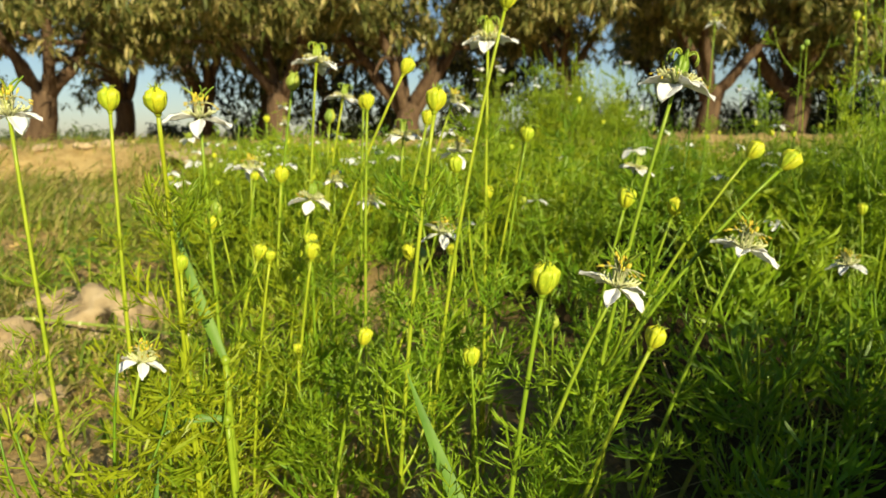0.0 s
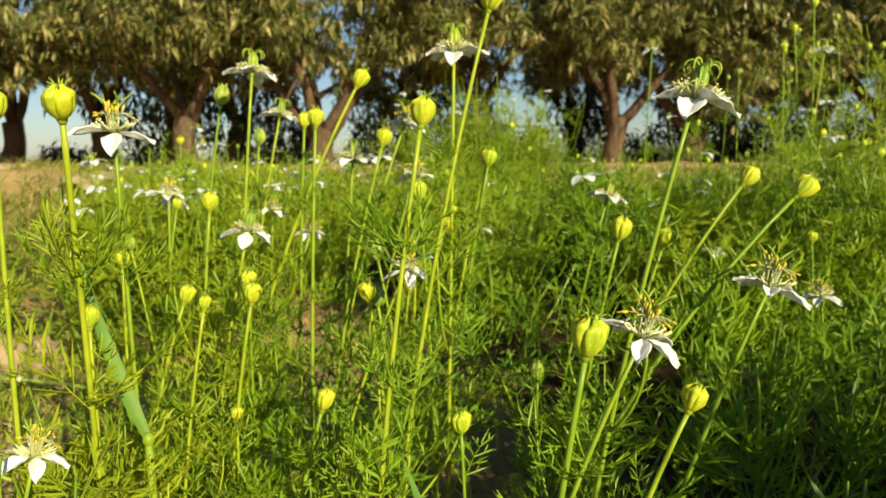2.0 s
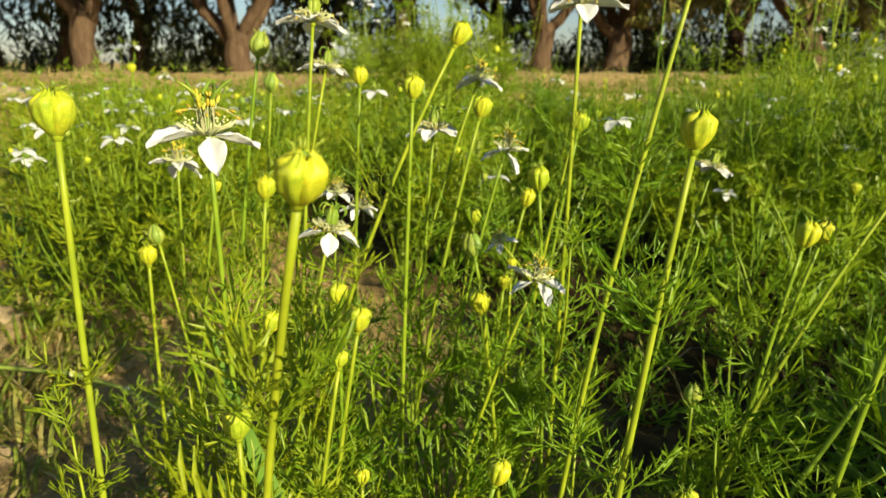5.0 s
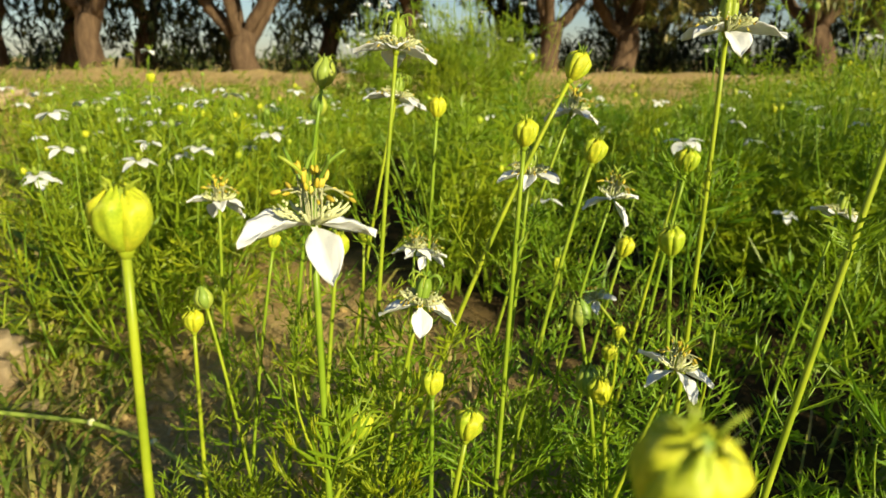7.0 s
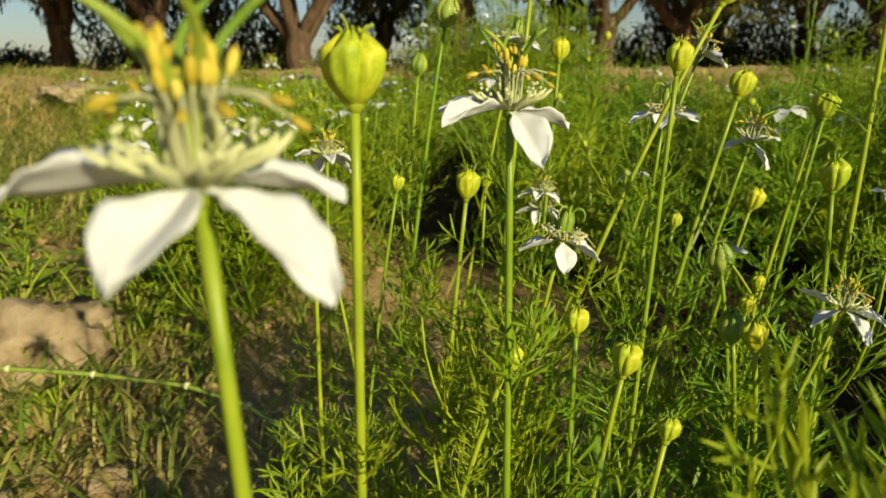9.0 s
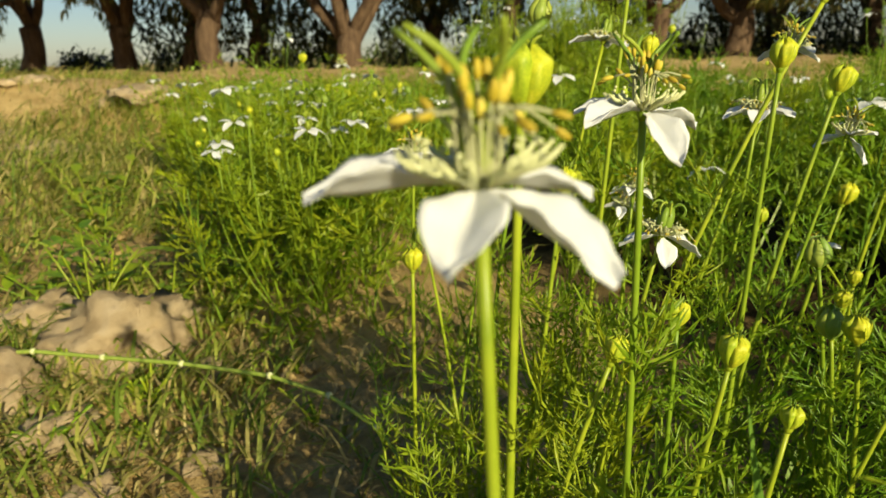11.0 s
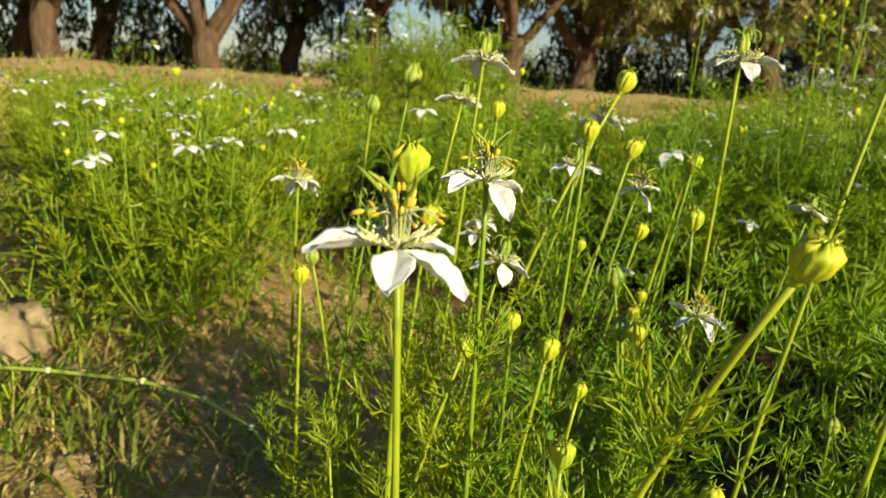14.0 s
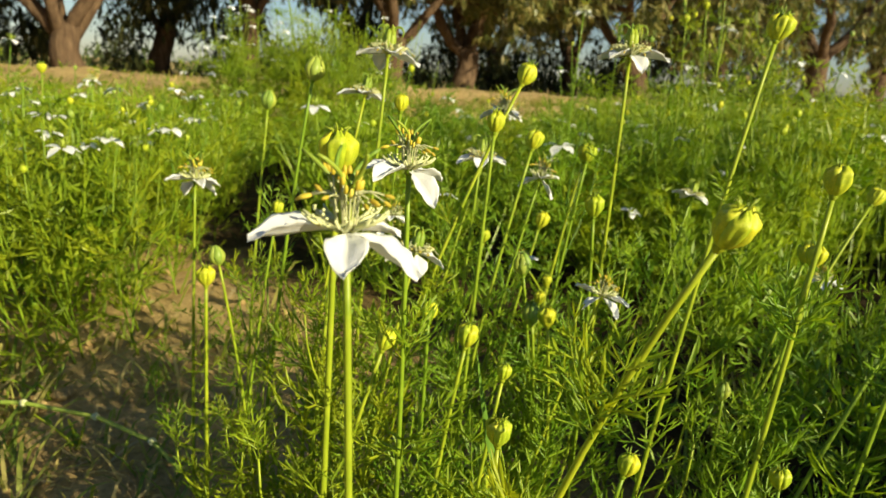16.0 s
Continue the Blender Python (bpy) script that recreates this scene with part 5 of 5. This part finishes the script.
head_plant("bud", (0.0401, 0.2584, 0.2151), (0.0317, 0.2584, 0.1605), (0.017, 0.268), 0.0125)
head_plant("bud", (-0.0461, 0.3817, 0.1554), (-0.0557, 0.3817, 0.1195), (-0.075, 0.392), 0.0105)
head_plant("bud", (0.0147, 0.3503, 0.1528), (0.0171, 0.3503, 0.0979), (0.020, 0.360), 0.0100)
head_plant("bud", (0.1940, 0.3800, 0.2530), (0.1622, 0.3800, 0.2204), (0.042, 0.390), 0.0125)
head_plant("bud", (0.2040, 0.4450, 0.2570), (0.1712, 0.4450, 0.2118), (0.079, 0.455), 0.0125)
head_plant("bud", (0.1570, 0.4530, 0.2200), (0.1431, 0.4530, 0.1764), (0.110, 0.463), 0.0125)
head_plant("bud", (0.0980, 0.3010, 0.1770), (0.0856, 0.3010, 0.1495), (0.045, 0.311), 0.0104)
head_plant("bud", (0.4540, 0.7290, 0.1820), (0.4595, 0.7290, 0.1137), (0.465, 0.739), 0.0122)
head_plant("bud", (0.0730, 0.5780, 0.2690), (0.0659, 0.5780, 0.2303), (0.040, 0.588), 0.0125)
head_plant("bud", (-0.1270, 0.5430, 0.2410), (-0.1300, 0.5430, 0.2135), (-0.144, 0.553), 0.0125)
head_plant("bud", (0.0405, 0.4100, 0.3480), (0.0197, 0.4100, 0.2600), (-0.017, 0.420), 0.0125)
head_plant("bud", (-0.1551, 0.5698, 0.2384), (-0.1651, 0.5698, 0.1784), (-0.183, 0.580), 0.0073)
head_plant("bud", (-0.1102, 0.5800, 0.2356), (-0.1118, 0.5800, 0.1955), (-0.117, 0.590), 0.0071)
head_plant("bud", (-0.1370, 0.3490, 0.2070), (-0.1370, 0.3490, 0.1798), (-0.137, 0.359), 0.0092)
head_plant("capsule", (-0.1260, 0.5992, 0.3164), (-0.1334, 0.5992, 0.2731), (-0.161, 0.609), 0.0125)
head_plant("capsule", (-0.1197, 0.7500, 0.2902), (-0.1256, 0.7500, 0.2321), (-0.140, 0.760), 0.0125)
head_plant("bud", (-0.0016, 0.3409, 0.2878), (-0.0102, 0.3409, 0.2286), (-0.030, 0.351), 0.0114, whorl=5)
head_plant("capsule", (-0.0161, 0.5200, 0.2069), (-0.0074, 0.5200, 0.1592), (0.010, 0.530), 0.0110)
head_plant("bud", (-0.0232, 0.4800, 0.1878), (-0.0186, 0.4800, 0.1531), (-0.006, 0.490), 0.0123)
head_plant("capsule", (-0.0170, 0.5040, 0.1800), (-0.0107, 0.5040, 0.1332), (0.000, 0.514), 0.0125)
head_plant("capsule", (0.0720, 0.4310, 0.1480), (0.0716, 0.4310, 0.1086), (0.071, 0.441), 0.0088)
head_plant("capsule", (-0.1895, 0.5700, 0.2112), (-0.1819, 0.5700, 0.1635), (-0.166, 0.580), 0.0092)
head_plant("bud", (0.0112, 0.5300, 0.1914), (0.0097, 0.5300, 0.1455), (0.007, 0.540), 0.0071)
head_plant("bud", (0.0068, 0.5300, 0.1804), (0.0027, 0.5300, 0.1427), (-0.007, 0.540), 0.0085)
head_plant("bud", (0.0158, 0.6200, 0.2005), (0.0112, 0.6200, 0.1716), (-0.005, 0.630), 0.0091)
head_plant("bud", (-0.1028, 0.4000, 0.2007), (-0.1128, 0.4000, 0.1407), (-0.127, 0.410), 0.0066)
head_plant("bud", (0.1151, 0.4200, 0.2300), (0.1006, 0.4200, 0.1623), (0.080, 0.430), 0.0125)
head_plant("bud", (-0.0941, 0.4200, 0.1361), (-0.0945, 0.4200, 0.1042), (-0.095, 0.430), 0.0072)
head_plant("flower", (-0.2460, 1.0940, 0.2900), (-0.2475, 1.0940, 0.2351), (-0.251, 1.104), 0.0240)
head_plant("bud", (-0.3017, 1.2000, 0.2989), (-0.3047, 1.2000, 0.2318), (-0.311, 1.210), 0.0118)
head_plant("bud", (0.6110, 1.0350, 0.4290), (0.6179, 1.0350, 0.2961), (0.627, 1.045), 0.0125)
head_plant("spent", (0.6290, 0.9680, 0.4130), (0.6185, 0.9680, 0.2945), (0.603, 0.978), 0.0407)
head_plant("bud", (0.5830, 0.9700, 0.4430), (0.5964, 0.9700, 0.3107), (0.615, 0.980), 0.0113)
head_plant("flower", (0.4030, 1.0300, 0.4210), (0.3982, 1.0300, 0.3032), (0.391, 1.040), 0.0352)
head_plant("bud", (0.5961, 0.9500, 0.4743), (0.6040, 0.9500, 0.3163), (0.613, 0.960), 0.0125)
head_plant("flower", (-0.1393, 0.3000, 0.1705), (-0.1476, 0.3000, 0.1374), (-0.169, 0.310), 0.0240)
head_plant("flower", (0.3370, 0.5530, 0.1570), (0.3452, 0.5530, 0.0835), (0.351, 0.563), 0.0352)


# ---------------------------------------------------------------- broad grass among the plants
def grass_shoot(points, width, stalk, label):
    """A cereal-like shoot: a hollow stalk from the soil and one broad folded leaf along the points, tip last."""
    p0 = Vector(stalk[0])
    ob = new("grass_shoot")
    ob.location = p0
    tagged(ob, label, "grass", "broad-leaved grass shoots")
    if len(stalk) > 1:
        pts = curve_pts((0, 0, 0), (Vector(stalk[0]) + Vector(stalk[1])) / 2 - p0, Vector(stalk[1]) - p0, 8)
        child("stalk", Geo().tube(pts, [0.0022 - 0.00006 * i for i in range(9)], 8).mesh("stalk", "stem"), ob)
        child("node", Geo().ball(pts[-1], 0.0027, 0.0032, 8, 6).mesh("node", "stem"), ob)
    a, b, c = (Vector(p) - p0 for p in (points[0], points[1], points[2]))
    line = curve_pts(a, b, c, 14)
    w = [width * min(1.0, 0.5 + 2.2 * i / 14) * (1 - (i / 14) ** 2.4) + 0.0001 for i in range(15)]
    child("blade", Geo().ribbon(line, w, (0.5, -0.8, 0.3), 0.35).mesh("blade", "blade"), ob)
    return ob


grass_shoot(((-0.1195, 0.356, 0.151), (-0.1285, 0.357, 0.175), (-0.1425, 0.357, 0.233)), 0.0031, ((-0.118, 0.357, -0.006), (-0.1195, 0.356, 0.151)), "tall green grass shoot with a broad folded blade")
grass_shoot(((0.021, 0.262, 0.080), (0.001, 0.272, 0.124), (-0.016, 0.278, 0.172)), 0.0040, ((0.060, 0.25, -0.01), (0.021, 0.262, 0.080)), "pale green grass shoot with a broad pointed blade")
grass_shoot(((-0.1195, 0.352, 0.118), (-0.135, 0.345, 0.122), (-0.150, 0.335, 0.116)), 0.0022, ((-0.116, 0.354, -0.006), (-0.1195, 0.352, 0.118)), "short green grass shoot with a level blade")
grass_shoot(((-0.132, 0.262, 0.02), (-0.130, 0.27, 0.08), (-0.127, 0.28, 0.128)), 0.0038, ((-0.132, 0.262, -0.006),), "green grass blade beside the path")
